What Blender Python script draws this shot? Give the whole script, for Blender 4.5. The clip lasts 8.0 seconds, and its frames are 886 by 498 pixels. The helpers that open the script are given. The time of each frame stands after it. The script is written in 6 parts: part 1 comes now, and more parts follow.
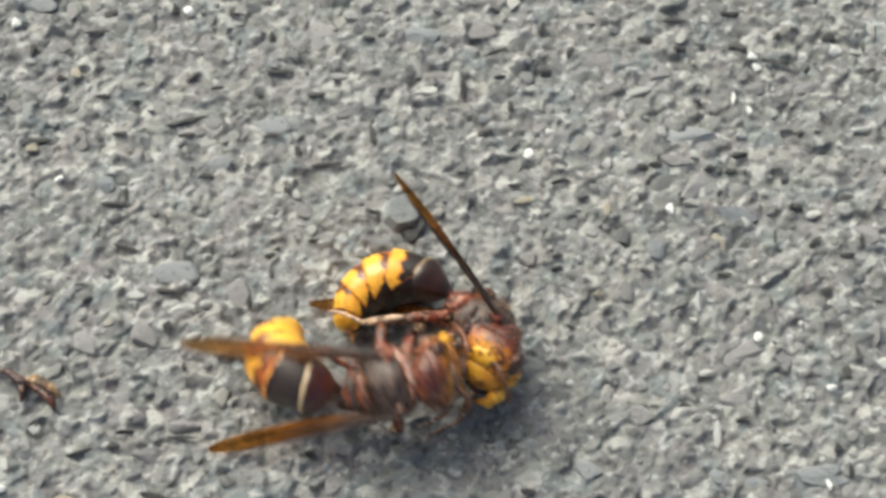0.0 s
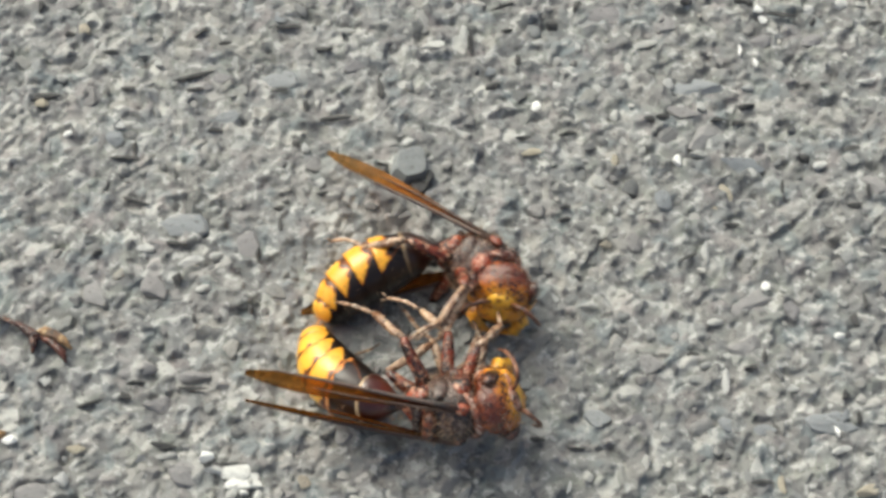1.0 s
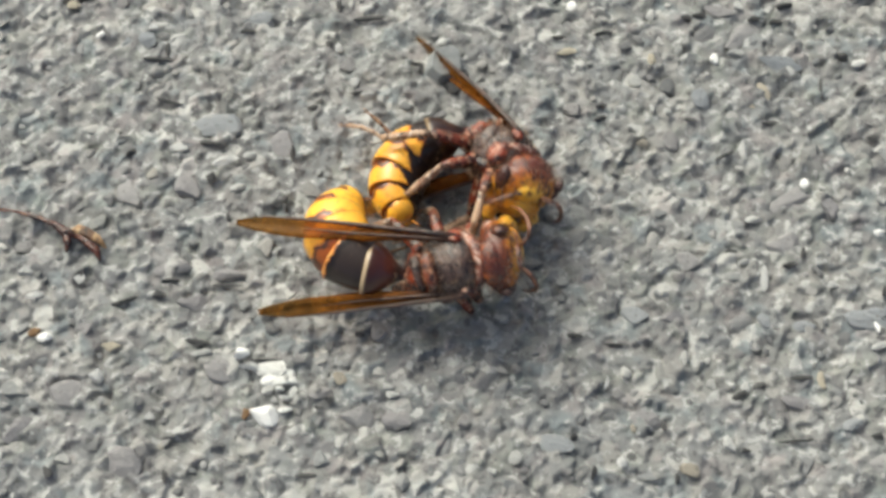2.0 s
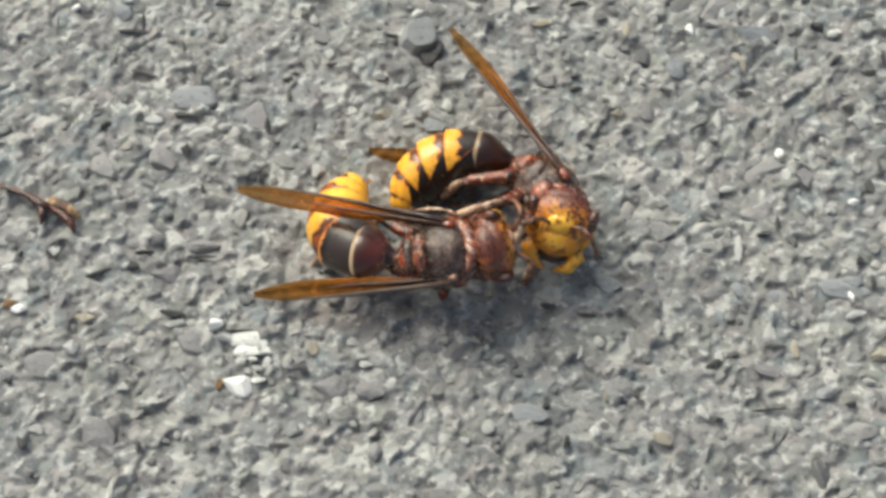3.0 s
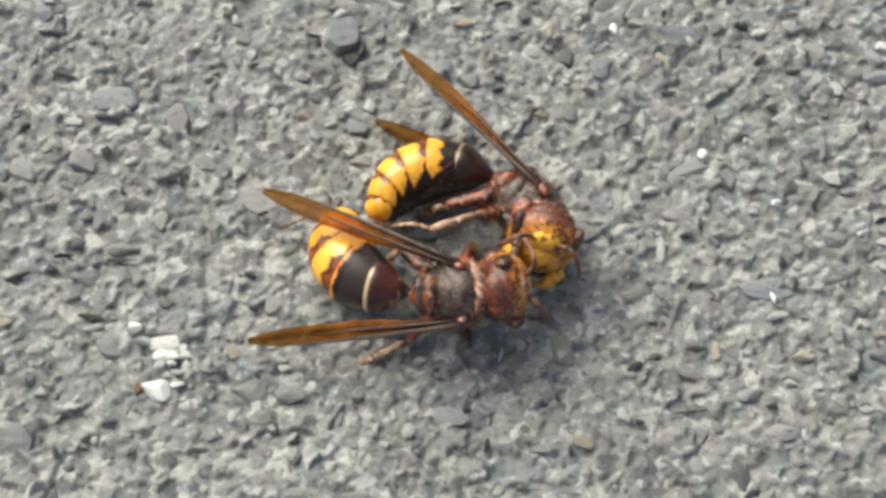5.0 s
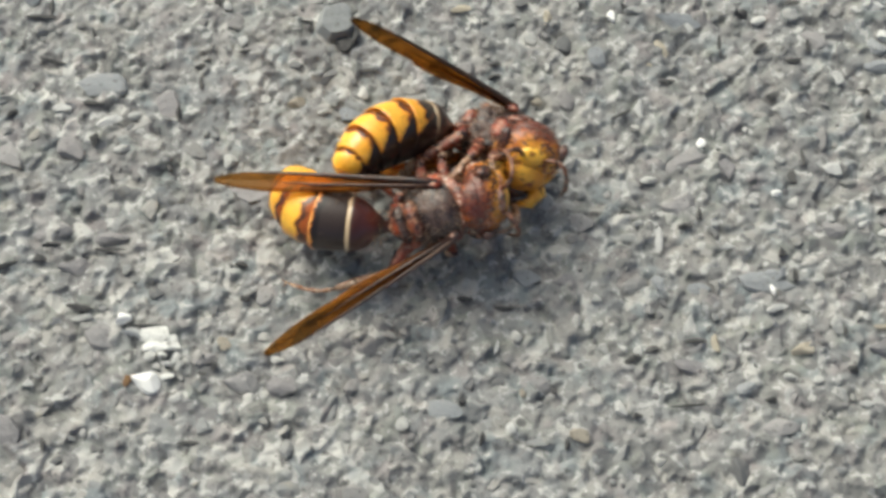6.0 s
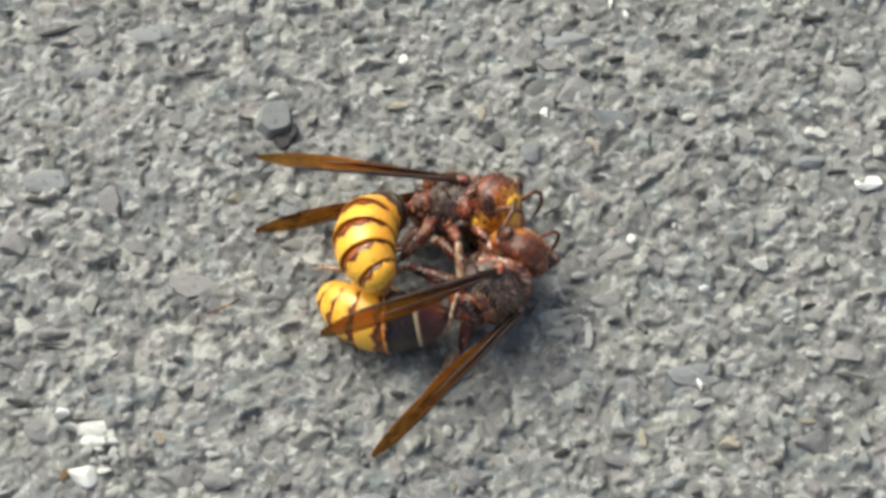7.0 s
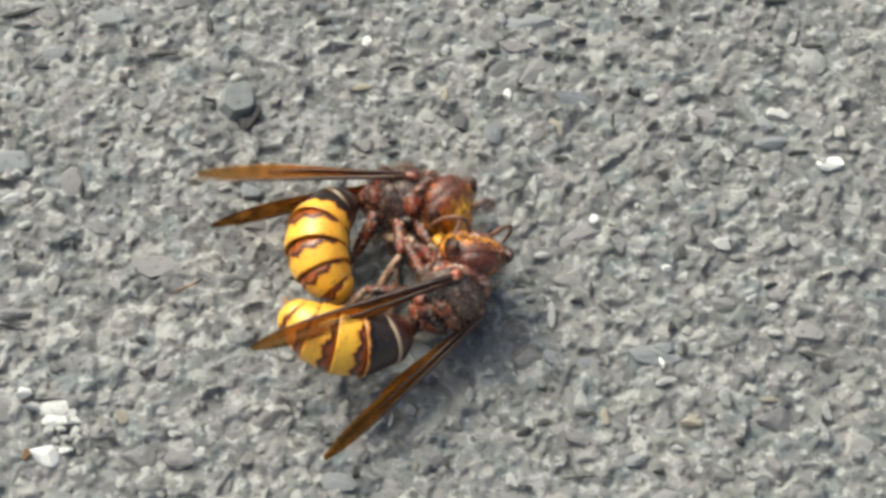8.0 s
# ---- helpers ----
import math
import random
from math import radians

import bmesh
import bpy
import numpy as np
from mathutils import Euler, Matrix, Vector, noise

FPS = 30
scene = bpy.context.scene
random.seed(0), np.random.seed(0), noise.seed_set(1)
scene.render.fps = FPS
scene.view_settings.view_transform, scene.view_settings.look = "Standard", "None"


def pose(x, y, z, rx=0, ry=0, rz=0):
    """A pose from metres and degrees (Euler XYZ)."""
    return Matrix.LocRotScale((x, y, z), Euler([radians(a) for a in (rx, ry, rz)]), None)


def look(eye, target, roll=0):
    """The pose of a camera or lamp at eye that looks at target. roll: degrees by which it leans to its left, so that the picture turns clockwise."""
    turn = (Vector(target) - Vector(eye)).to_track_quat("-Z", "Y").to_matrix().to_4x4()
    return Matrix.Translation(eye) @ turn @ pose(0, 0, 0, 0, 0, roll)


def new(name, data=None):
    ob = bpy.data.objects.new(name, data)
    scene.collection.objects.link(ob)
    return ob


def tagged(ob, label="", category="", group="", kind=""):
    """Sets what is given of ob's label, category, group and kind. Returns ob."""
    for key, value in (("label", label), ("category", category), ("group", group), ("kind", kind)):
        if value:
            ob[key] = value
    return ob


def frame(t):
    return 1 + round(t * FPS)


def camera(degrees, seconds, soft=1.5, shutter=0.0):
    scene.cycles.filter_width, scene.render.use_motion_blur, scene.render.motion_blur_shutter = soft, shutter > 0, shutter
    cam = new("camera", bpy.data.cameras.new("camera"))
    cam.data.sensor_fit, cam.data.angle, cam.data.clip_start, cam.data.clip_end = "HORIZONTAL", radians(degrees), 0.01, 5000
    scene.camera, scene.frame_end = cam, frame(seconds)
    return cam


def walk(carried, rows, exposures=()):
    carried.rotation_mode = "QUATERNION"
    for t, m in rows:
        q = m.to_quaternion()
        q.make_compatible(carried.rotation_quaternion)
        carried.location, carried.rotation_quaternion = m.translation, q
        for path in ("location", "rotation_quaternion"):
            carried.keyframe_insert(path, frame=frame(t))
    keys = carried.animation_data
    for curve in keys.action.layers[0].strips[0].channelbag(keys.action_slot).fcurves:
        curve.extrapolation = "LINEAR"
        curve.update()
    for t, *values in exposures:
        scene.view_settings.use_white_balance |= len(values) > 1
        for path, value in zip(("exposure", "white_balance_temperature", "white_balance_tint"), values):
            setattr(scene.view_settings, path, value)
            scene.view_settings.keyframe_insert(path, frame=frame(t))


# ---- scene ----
LENS = 26.0
SECONDS = 8.0
cam = camera(LENS, SECONDS, soft=3.3, shutter=0.4)
CAMERA_ROWS = [
    (0.0, 0.00002, -0.08056, 0.17273, 25.000, 0.000, 0.000),
    (0.1, 0.00066, -0.08009, 0.17254, 24.993, -0.069, -0.039),
    (0.2, 0.00077, -0.08077, 0.17236, 24.986, -0.139, -0.078),
    (0.3, -0.00032, -0.08171, 0.17217, 24.979, -0.208, -0.117),
    (0.4, -0.00046, -0.08197, 0.17199, 24.972, -0.277, -0.156),
    (0.5, -0.00042, -0.08278, 0.17180, 24.965, -0.347, -0.196),
    (0.6, 0.00128, -0.08247, 0.17179, 24.920, -0.259, -0.209),
    (0.7, 0.00121, -0.08130, 0.17177, 24.875, -0.171, -0.222),
    (0.8, 0.00102, -0.08123, 0.17176, 24.830, -0.083, -0.236),
    (0.9, -0.00082, -0.08281, 0.17175, 24.785, 0.004, -0.249),
    (1.0, -0.00092, -0.08441, 0.17173, 24.740, 0.092, -0.262),
    (1.1, 0.00011, -0.08367, 0.17179, 24.756, 0.086, -0.320),
    (1.2, 0.00090, -0.08391, 0.17185, 24.773, 0.079, -0.378),
    (1.3, 0.00081, -0.08453, 0.17191, 24.789, 0.073, -0.435),
    (1.4, 0.00115, -0.08459, 0.17197, 24.806, 0.067, -0.493),
    (1.5, 0.00030, -0.08470, 0.17203, 24.822, 0.060, -0.551),
    (1.6, 0.00037, -0.08572, 0.17112, 24.665, 0.194, -0.465),
    (1.7, -0.00002, -0.08750, 0.17020, 24.508, 0.328, -0.379),
    (1.8, -0.00088, -0.08889, 0.16929, 24.350, 0.462, -0.293),
    (1.9, -0.00262, -0.08939, 0.16837, 24.193, 0.596, -0.207),
    (2.0, -0.00233, -0.09077, 0.16746, 24.036, 0.730, -0.121),
    (2.1, -0.00221, -0.09069, 0.16738, 24.008, 0.765, -0.125),
    (2.2, -0.00264, -0.09116, 0.16731, 23.980, 0.800, -0.130),
    (3.3, 0.00391, -0.09253, 0.16648, 23.672, 1.184, -0.179),
    (3.4, 0.00492, -0.09145, 0.16641, 23.644, 1.219, -0.184),
    (3.5, 0.00579, -0.09094, 0.16633, 23.616, 1.254, -0.188),
    (3.6, 0.00607, -0.09140, 0.16647, 23.642, 1.235, -0.234),
    (3.7, 0.00597, -0.09161, 0.16661, 23.668, 1.216, -0.280),
    (3.8, 0.00675, -0.09040, 0.16674, 23.694, 1.197, -0.325),
    (3.9, 0.00770, -0.09006, 0.16688, 23.721, 1.178, -0.371),
    (4.0, 0.00792, -0.08965, 0.16702, 23.747, 1.159, -0.417),
    (4.1, 0.00789, -0.08985, 0.16694, 23.708, 1.083, -0.442),
    (4.2, 0.00699, -0.09031, 0.16686, 23.670, 1.008, -0.467),
    (5.3, 0.00501, -0.09088, 0.16596, 23.245, 0.180, -0.741),
    (5.4, 0.00429, -0.08957, 0.16588, 23.207, 0.105, -0.766),
    (5.5, 0.00445, -0.09015, 0.16580, 23.168, 0.030, -0.791),
    (5.6, 0.00420, -0.09019, 0.16538, 23.129, 0.011, -0.768),
    (5.7, 0.00499, -0.08888, 0.16495, 23.090, -0.008, -0.745),
    (5.8, 0.00554, -0.08942, 0.16453, 23.051, -0.027, -0.722),
    (5.9, 0.00558, -0.09013, 0.16411, 23.012, -0.045, -0.699),
    (6.0, 0.00505, -0.08942, 0.16369, 22.973, -0.064, -0.676),
    (6.1, 0.00548, -0.08906, 0.16429, 23.097, -0.067, -0.677),
    (6.2, 0.00537, -0.08763, 0.16489, 23.222, -0.070, -0.679),
    (6.3, 0.00552, -0.08664, 0.16548, 23.346, -0.074, -0.680),
    (6.4, 0.00652, -0.08614, 0.16608, 23.470, -0.077, -0.682),
    (6.5, 0.00718, -0.08675, 0.16668, 23.595, -0.080, -0.683),
    (6.6, 0.00761, -0.08808, 0.16715, 23.715, -0.110, -0.699),
    (6.7, 0.00840, -0.08911, 0.16761, 23.836, -0.140, -0.714),
    (6.8, 0.01001, -0.08884, 0.16807, 23.957, -0.170, -0.730),
    (6.9, 0.01082, -0.08763, 0.16853, 24.078, -0.200, -0.745),
    (7.0, 0.01074, -0.08622, 0.16899, 24.199, -0.230, -0.760),
    (7.1, 0.01238, -0.08561, 0.16887, 24.179, -0.248, -0.793),
    (7.2, 0.01215, -0.08628, 0.16875, 24.159, -0.265, -0.826),
    (7.3, 0.01206, -0.08633, 0.16863, 24.139, -0.283, -0.859),
    (7.4, 0.01163, -0.08743, 0.16851, 24.119, -0.300, -0.892),
    (7.5, 0.01111, -0.08822, 0.16839, 24.099, -0.318, -0.925),
    (7.6, 0.01155, -0.08718, 0.16833, 24.160, -0.435, -0.967),
    (7.7, 0.01190, -0.08701, 0.16828, 24.222, -0.553, -1.008),
    (7.8, 0.01222, -0.08715, 0.16822, 24.283, -0.670, -1.049),
    (7.9, 0.01189, -0.08802, 0.16817, 24.345, -0.787, -1.090),
    (8.0, 0.01180, -0.08866, 0.16811, 24.406, -0.904, -1.131),
]
walk(cam, [(t, pose(x, y, z, rx, ry, rz)) for t, x, y, z, rx, ry, rz in CAMERA_ROWS],
     exposures=[(0.0, 0.69, 6500, -3), (8.0, 0.69, 6500, -3)])

# ---- sky and sun: bright, mostly veiled daylight from the upper left ----
SUN_ELEVATION, SUN_AZIMUTH = 48.0, 130.0     # degrees; azimuth counted from +x towards +y
world = bpy.data.worlds.new("sky")
scene.world = world
world.use_nodes = True
sky = world.node_tree.nodes.new("ShaderNodeTexSky")
sky.sky_type = "NISHITA"
sky.sun_disc = False
sky.sun_elevation = radians(SUN_ELEVATION)
sky.sun_rotation = radians(90.0 - SUN_AZIMUTH)
sky.air_density = 0.35
sky.dust_density = 7.0
sky.ozone_density = 0.5
background = world.node_tree.nodes["Background"]
background.inputs["Strength"].default_value = 0.148
world.node_tree.links.new(sky.outputs["Color"], background.inputs["Color"])

sun = new("sun", bpy.data.lights.new("sun", "SUN"))
sun.data.energy = 0.5
sun.data.angle = radians(45)
sun.data.color = (1.0, 0.98, 0.95)
sun_way = Vector((math.cos(radians(SUN_AZIMUTH)) * math.cos(radians(SUN_ELEVATION)),
                  math.sin(radians(SUN_AZIMUTH)) * math.cos(radians(SUN_ELEVATION)),
                  math.sin(radians(SUN_ELEVATION))))
sun.matrix_world = look(sun_way * 2.0, (0, 0, 0))

MM = 0.001


# ---- materials ----
class Graph:
    """A small writer of node trees."""

    def __init__(self, name):
        self.material = bpy.data.materials.new(name)
        self.material.use_nodes = True
        self.tree = self.material.node_tree
        self.shader = self.tree.nodes["Principled BSDF"]
        self.coords = self.tree.nodes.new("ShaderNodeTexCoord").outputs["Object"]

    def unit_stone(self):
        """Stones of their own are modelled a unit large: bring the texture back to millimetres."""
        node = self.tree.nodes.new("ShaderNodeVectorMath")
        node.operation = "SCALE"
        self.tree.links.new(self.coords, node.inputs[0])
        node.inputs["Scale"].default_value = 1.4 * MM
        self.coords = node.outputs[0]

    def put(self, socket, value):
        if isinstance(value, bpy.types.NodeSocket):
            self.tree.links.new(value, socket)
        elif value is not None:
            socket.default_value = value

    def sum(self, operation, a, b=None, c=None):
        node = self.tree.nodes.new("ShaderNodeMath")
        node.operation = operation
        for socket, value in zip(node.inputs, (a, b, c)):
            self.put(socket, value)
        return node.outputs[0]

    def noise(self, per_mm, detail=3.0, rough=0.55, vector=None):
        node = self.tree.nodes.new("ShaderNodeTexNoise")
        node.inputs["Scale"].default_value = per_mm / MM
        node.inputs["Detail"].default_value = detail
        node.inputs["Roughness"].default_value = rough
        self.put(node.inputs["Vector"], vector or self.coords)
        return node.outputs["Fac"]

    def mix(self, factor, a, b, blend="MIX"):
        node = self.tree.nodes.new("ShaderNodeMix")
        node.data_type, node.blend_type = "RGBA", blend
        self.put(node.inputs[0], factor)
        self.put(node.inputs[6], a if isinstance(a, bpy.types.NodeSocket) else (*a, 1))
        self.put(node.inputs[7], b if isinstance(b, bpy.types.NodeSocket) else (*b, 1))
        return node.outputs[2]

    def step(self, value, low, high):
        node = self.tree.nodes.new("ShaderNodeMapRange")
        node.interpolation_type = "SMOOTHSTEP"
        self.put(node.inputs["Value"], value)
        self.put(node.inputs["From Min"], low)
        self.put(node.inputs["From Max"], high)
        return node.outputs["Result"]

    def ramp(self, value, *stops):
        node = self.tree.nodes.new("ShaderNodeValToRGB")
        elements = node.color_ramp.elements
        while len(elements) < len(stops):
            elements.new(0.5)
        for element, (place, colour) in zip(elements, stops):
            element.position, element.color = place, (*colour, 1)
        self.put(node.inputs["Fac"], value)
        return node.outputs["Color"]

    def axes(self):
        node = self.tree.nodes.new("ShaderNodeSeparateXYZ")
        self.put(node.inputs[0], self.coords)
        return [self.sum("MULTIPLY", out, 1 / MM) for out in node.outputs]

    def bump(self, height, depth_mm, strength=0.6):
        node = self.tree.nodes.new("ShaderNodeBump")
        node.inputs["Strength"].default_value = strength
        node.inputs["Distance"].default_value = depth_mm * MM
        self.put(node.inputs["Height"], height)
        self.put(self.shader.inputs["Normal"], node.outputs["Normal"])

    def finish(self, colour, roughness=0.6, **more):
        self.put(self.shader.inputs["Base Color"], colour if isinstance(colour, bpy.types.NodeSocket) else (*colour, 1))
        self.put(self.shader.inputs["Roughness"], roughness)
        for key, value in more.items():
            self.put(self.shader.inputs[key.replace("_", " ")], value)
        return self.material


def stone_material(name, stops, island):
    """Crushed stone: a tint for each piece, mineral speckle and a rough broken face."""
    g = Graph(name)
    if island:
        pick = g.tree.nodes.new("ShaderNodeNewGeometry").outputs["Random Per Island"]
    else:
        pick = g.tree.nodes.new("ShaderNodeObjectInfo").outputs["Random"]
        g.unit_stone()
    tint = g.ramp(pick, *stops)
    grain = g.noise(1.6, 4.0, 0.65)
    stain = g.noise(0.35, 2.0)
    tint = g.mix(g.step(grain, 0.54, 0.84), tint, (0.34, 0.333, 0.31))
    tint = g.mix(g.step(grain, 0.42, 0.26), tint, (0.11, 0.11, 0.11))
    tint = g.mix(g.step(stain, 0.58, 0.8), tint, (0.26, 0.248, 0.215))
    g.bump(g.noise(1.7, 4.0, 0.65), 0.32, 0.75)
    return g.finish(tint, 0.82)


GREYS = [(0.0, (0.12, 0.124, 0.126)), (0.15, (0.16, 0.162, 0.164)), (0.3, (0.195, 0.19, 0.191)), (0.45, (0.21, 0.214, 0.205)), (0.6, (0.19, 0.198, 0.203)),
         (0.75, (0.25, 0.247, 0.243)), (0.86, (0.285, 0.28, 0.265)), (0.93, (0.35, 0.348, 0.335)), (1.0, (0.44, 0.44, 0.42))]
M_GRIT = stone_material("crushed stone", GREYS, True)
M_STONE = stone_material("single crushed stone", GREYS, False)
M_BLUE = stone_material("blue grey stone", [(0.0, (0.195, 0.21, 0.228)), (0.5, (0.222, 0.236, 0.25)), (1.0, (0.25, 0.262, 0.272))], False)
M_SMOOTH = stone_material("smooth blue grey pebble", [(0.0, (0.225, 0.238, 0.243)), (1.0, (0.225, 0.238, 0.243))], False)
# near-black colour that stands in for shade in gaps and under stone edges
M_SHADE = stone_material("dark shade chip", [(0.0, (0.045, 0.045, 0.046)), (1.0, (0.085, 0.084, 0.083))], False)
M_TAN = stone_material("tan stone", [(0.0, (0.30, 0.272, 0.225)), (1.0, (0.38, 0.345, 0.27))], False)


def quartz_material():
    g = Graph("white quartz")
    g.unit_stone()
    g.bump(g.noise(2.2, 3.0), 0.15, 0.5)
    return g.finish(g.mix(g.noise(0.9, 2.0), (0.66, 0.66, 0.64), (0.82, 0.82, 0.80)), 0.4)


def binder_material():
    """Weathered asphalt: close-packed chips, dust and grit in worn bitumen."""
    g = Graph("weathered asphalt")
    fine, broad = g.noise(1.9, 5.0, 0.66), g.noise(0.09, 3.0)
    chips = g.tree.nodes.new("ShaderNodeTexVoronoi")
    chips.inputs["Scale"].default_value = 0.62 / MM
    g.put(chips.inputs["Vector"], g.coords)
    split = g.tree.nodes.new("ShaderNodeSeparateColor")
    g.put(split.inputs[0], chips.outputs["Color"])
    tone = g.ramp(split.outputs[0], *GREYS)
    tone = g.mix(g.step(fine, 0.42, 0.26), tone, (0.12, 0.12, 0.12))
    tone = g.mix(g.step(fine, 0.56, 0.76), tone, (0.35, 0.348, 0.335))
    tone = g.mix(g.sum("MULTIPLY", g.step(broad, 0.5, 0.75), 0.4), tone, (0.245, 0.238, 0.218))
    tone = g.mix(g.sum("MULTIPLY", g.step(broad, 0.5, 0.3), 0.35), tone, (0.17, 0.185, 0.2))
    east = g.step(g.sum("ADD", g.axes()[0], g.sum("MULTIPLY", broad, 30.0)), -10.0, 75.0)      # tone drops slowly towards +x, its edge broken by noise
    tone = g.mix(g.sum("MULTIPLY", east, 0.3), tone, (0.15, 0.153, 0.15))
    hue, hue_two = g.noise(0.26, 2.0), g.noise(0.33, 2.0)
    tone = g.mix(g.sum("MULTIPLY", g.step(hue, 0.54, 0.68), 0.5), tone, (0.175, 0.212, 0.228))
    tone = g.mix(g.sum("MULTIPLY", g.step(hue_two, 0.56, 0.70), 0.5), tone, (0.262, 0.236, 0.236))
    tone = g.mix(g.sum("MULTIPLY", g.step(hue_two, 0.44, 0.32), 0.4), tone, (0.20, 0.22, 0.195))
    fleck = g.noise(0.75, 3.0, 0.6)
    tone = g.mix(g.sum("MULTIPLY", g.step(fleck, 0.55, 0.63), 0.9), tone, (0.37, 0.375, 0.365))
    tone = g.mix(g.sum("MULTIPLY", g.step(fleck, 0.415, 0.345), 0.8), tone, (0.095, 0.095, 0.095))
    g.bump(g.noise(1.4, 4.0, 0.62), 0.26, 0.6)
    return g.finish(tone, 0.86)


M_GREY = stone_material("lilac grey stone", [(0.0, (0.185, 0.182, 0.19)), (0.5, (0.225, 0.218, 0.222)), (1.0, (0.255, 0.252, 0.252))], False)
M_RUSTY = stone_material("rust brown crumb", [(0.0, (0.13, 0.07, 0.03)), (1.0, (0.19, 0.11, 0.05))], False)
M_PALE = stone_material("bleached stone", [(0.0, (0.32, 0.325, 0.315)), (0.6, (0.41, 0.415, 0.405)), (1.0, (0.52, 0.525, 0.515))], False)
M_BLEACHED = stone_material("bleached white crust", [(0.0, (0.54, 0.545, 0.525)), (1.0, (0.68, 0.685, 0.66))], False)
M_QUARTZ, M_BINDER = quartz_material(), binder_material()

YELLOW, ORANGE, BLACK = (0.95, 0.53, 0.055), (0.56, 0.14, 0.008), (0.010, 0.006, 0.005)
SEGMENT = (3.8, 2.6, 2.3, 2.05, 1.75, 1.5)


def tergite_material(index, base, tooth, side, deep=False, shade=(0.014, 0.007, 0.005), rim=YELLOW):
    """Banded abdomen plate: yellow with a thin toothed dark line, rust brown under the plate before it, blackish belly with teeth that reach up the flank."""
    g = Graph("abdomen band")
    x, y, z = g.axes()
    wobble = g.sum("MULTIPLY", g.sum("SUBTRACT", g.noise(0.7, 2.0), 0.5), 0.22)
    wobble = g.sum("ADD", wobble, g.sum("MULTIPLY", g.sum("SUBTRACT", g.noise(1.9, 3.0), 0.5), 0.34))
    along = g.sum("ADD", g.sum("DIVIDE", y, -SEGMENT[index]), wobble)
    angle = g.sum("ABSOLUTE", g.sum("ARCTAN2", x, z))
    line = base
    for place, width, height in ((0.0, 0.36, tooth), (0.72, 0.30, 0.8 * tooth), (1.35, 0.30, 0.9 * tooth), (1.85, 0.25, 1.1 * tooth)):
        gap = g.sum("DIVIDE", g.sum("ABSOLUTE", g.sum("SUBTRACT", angle, place)), width)
        line = g.sum("ADD", line, g.sum("MULTIPLY", g.sum("MAXIMUM", g.sum("SUBTRACT", 1.0, gap), 0.0), height))
    over = g.sum("SUBTRACT", along, line)
    gold = g.mix(g.step(g.noise(0.5, 3.0), 0.42, 0.8), rim, (0.86, 0.40, 0.03))
    under = g.mix(g.step(g.noise(0.9, 3.0), 0.4, 0.65), (0.36, 0.085, 0.010), (0.12, 0.03, 0.008)) if not deep else shade
    shell = g.mix(g.step(over, 0.02, 0.2), ORANGE, gold)
    shell = g.mix(g.sum("MULTIPLY", g.step(angle, 0.6, 1.7), 0.3), shell, ORANGE)
    shell = g.mix(g.sum("MULTIPLY", g.step(along, 0.92, 1.0), 0.6), shell, ORANGE)
    grime = g.noise(1.3, 4.0, 0.7)
    shell = g.mix(g.sum("MULTIPLY", g.step(grime, 0.52, 0.7), 0.5), shell, (0.24, 0.10, 0.02))
    shell = g.mix(g.step(over, -0.04, -0.14), shell, under)
    shell = g.mix(g.step(g.sum("ABSOLUTE", g.sum("ADD", over, 0.05)), 0.14, 0.06), shell, BLACK if deep else (0.07, 0.022, 0.007))
    belly = g.sum("MULTIPLY", g.sum("SUBTRACT", angle, side), 1.6)      # the dark belly, drawn out into a tooth on each plate
    belly = g.sum("SUBTRACT", along, belly)
    shell = g.mix(g.step(belly, 0.16, 0.05), shell, (0.17, 0.05, 0.011))
    shell = g.mix(g.step(belly, 0.05, -0.04), shell, BLACK)
    g.bump(g.noise(5.0, 2.0), 0.03, 0.5)
    return g.finish(shell, 0.3, Specular_IOR_Level=0.5, Coat_Weight=0.2, Coat_Roughness=0.15)


def first_tergite_material(bell, rim):
    """The bell-shaped first plate: blackish base, brown bell, pale hind rim."""
    g = Graph("first abdomen plate")
    x, y, z = g.axes()
    along = g.sum("DIVIDE", y, -SEGMENT[0])
    shell = g.ramp(along, (0.05, (0.05, 0.014, 0.009)), (0.2, BLACK), (0.4, bell), (0.7, tuple(0.5 * c for c in bell)), (0.88, tuple(0.4 * c for c in bell)), (0.94, rim))
    g.bump(g.noise(5.0, 2.0), 0.03, 0.5)
    return g.finish(shell, 0.28, Specular_IOR_Level=0.6, Coat_Weight=0.3, Coat_Roughness=0.15)


def chitin_material(name, low, high, mottle_glint, roughness=0.42, per_mm=0.6):
    """Hard brown shell with uneven patches, dark pits and a fine felt of hair."""
    g = Graph(name)
    tone = g.mix(g.step(g.noise(per_mm, 4.0, 0.65), 0.38, 0.62), low, high)
    # pale mottling that also paints highlights into the shell colour
    tone = g.mix(g.step(g.noise(1.6, 4.0, 0.7), 0.50, 0.66), tone, mottle_glint)
    pits = g.noise(1.1, 4.0, 0.7)
    tone = g.mix(g.sum("MULTIPLY", g.step(pits, 0.49, 0.36), 0.85), tone, (0.012, 0.007, 0.005))
    g.bump(g.noise(2.5, 5.0, 0.75), 0.14, 0.8)
    return g.finish(tone, g.sum("ADD", g.sum("MULTIPLY", pits, 0.3), roughness - 0.2), Specular_IOR_Level=0.85)


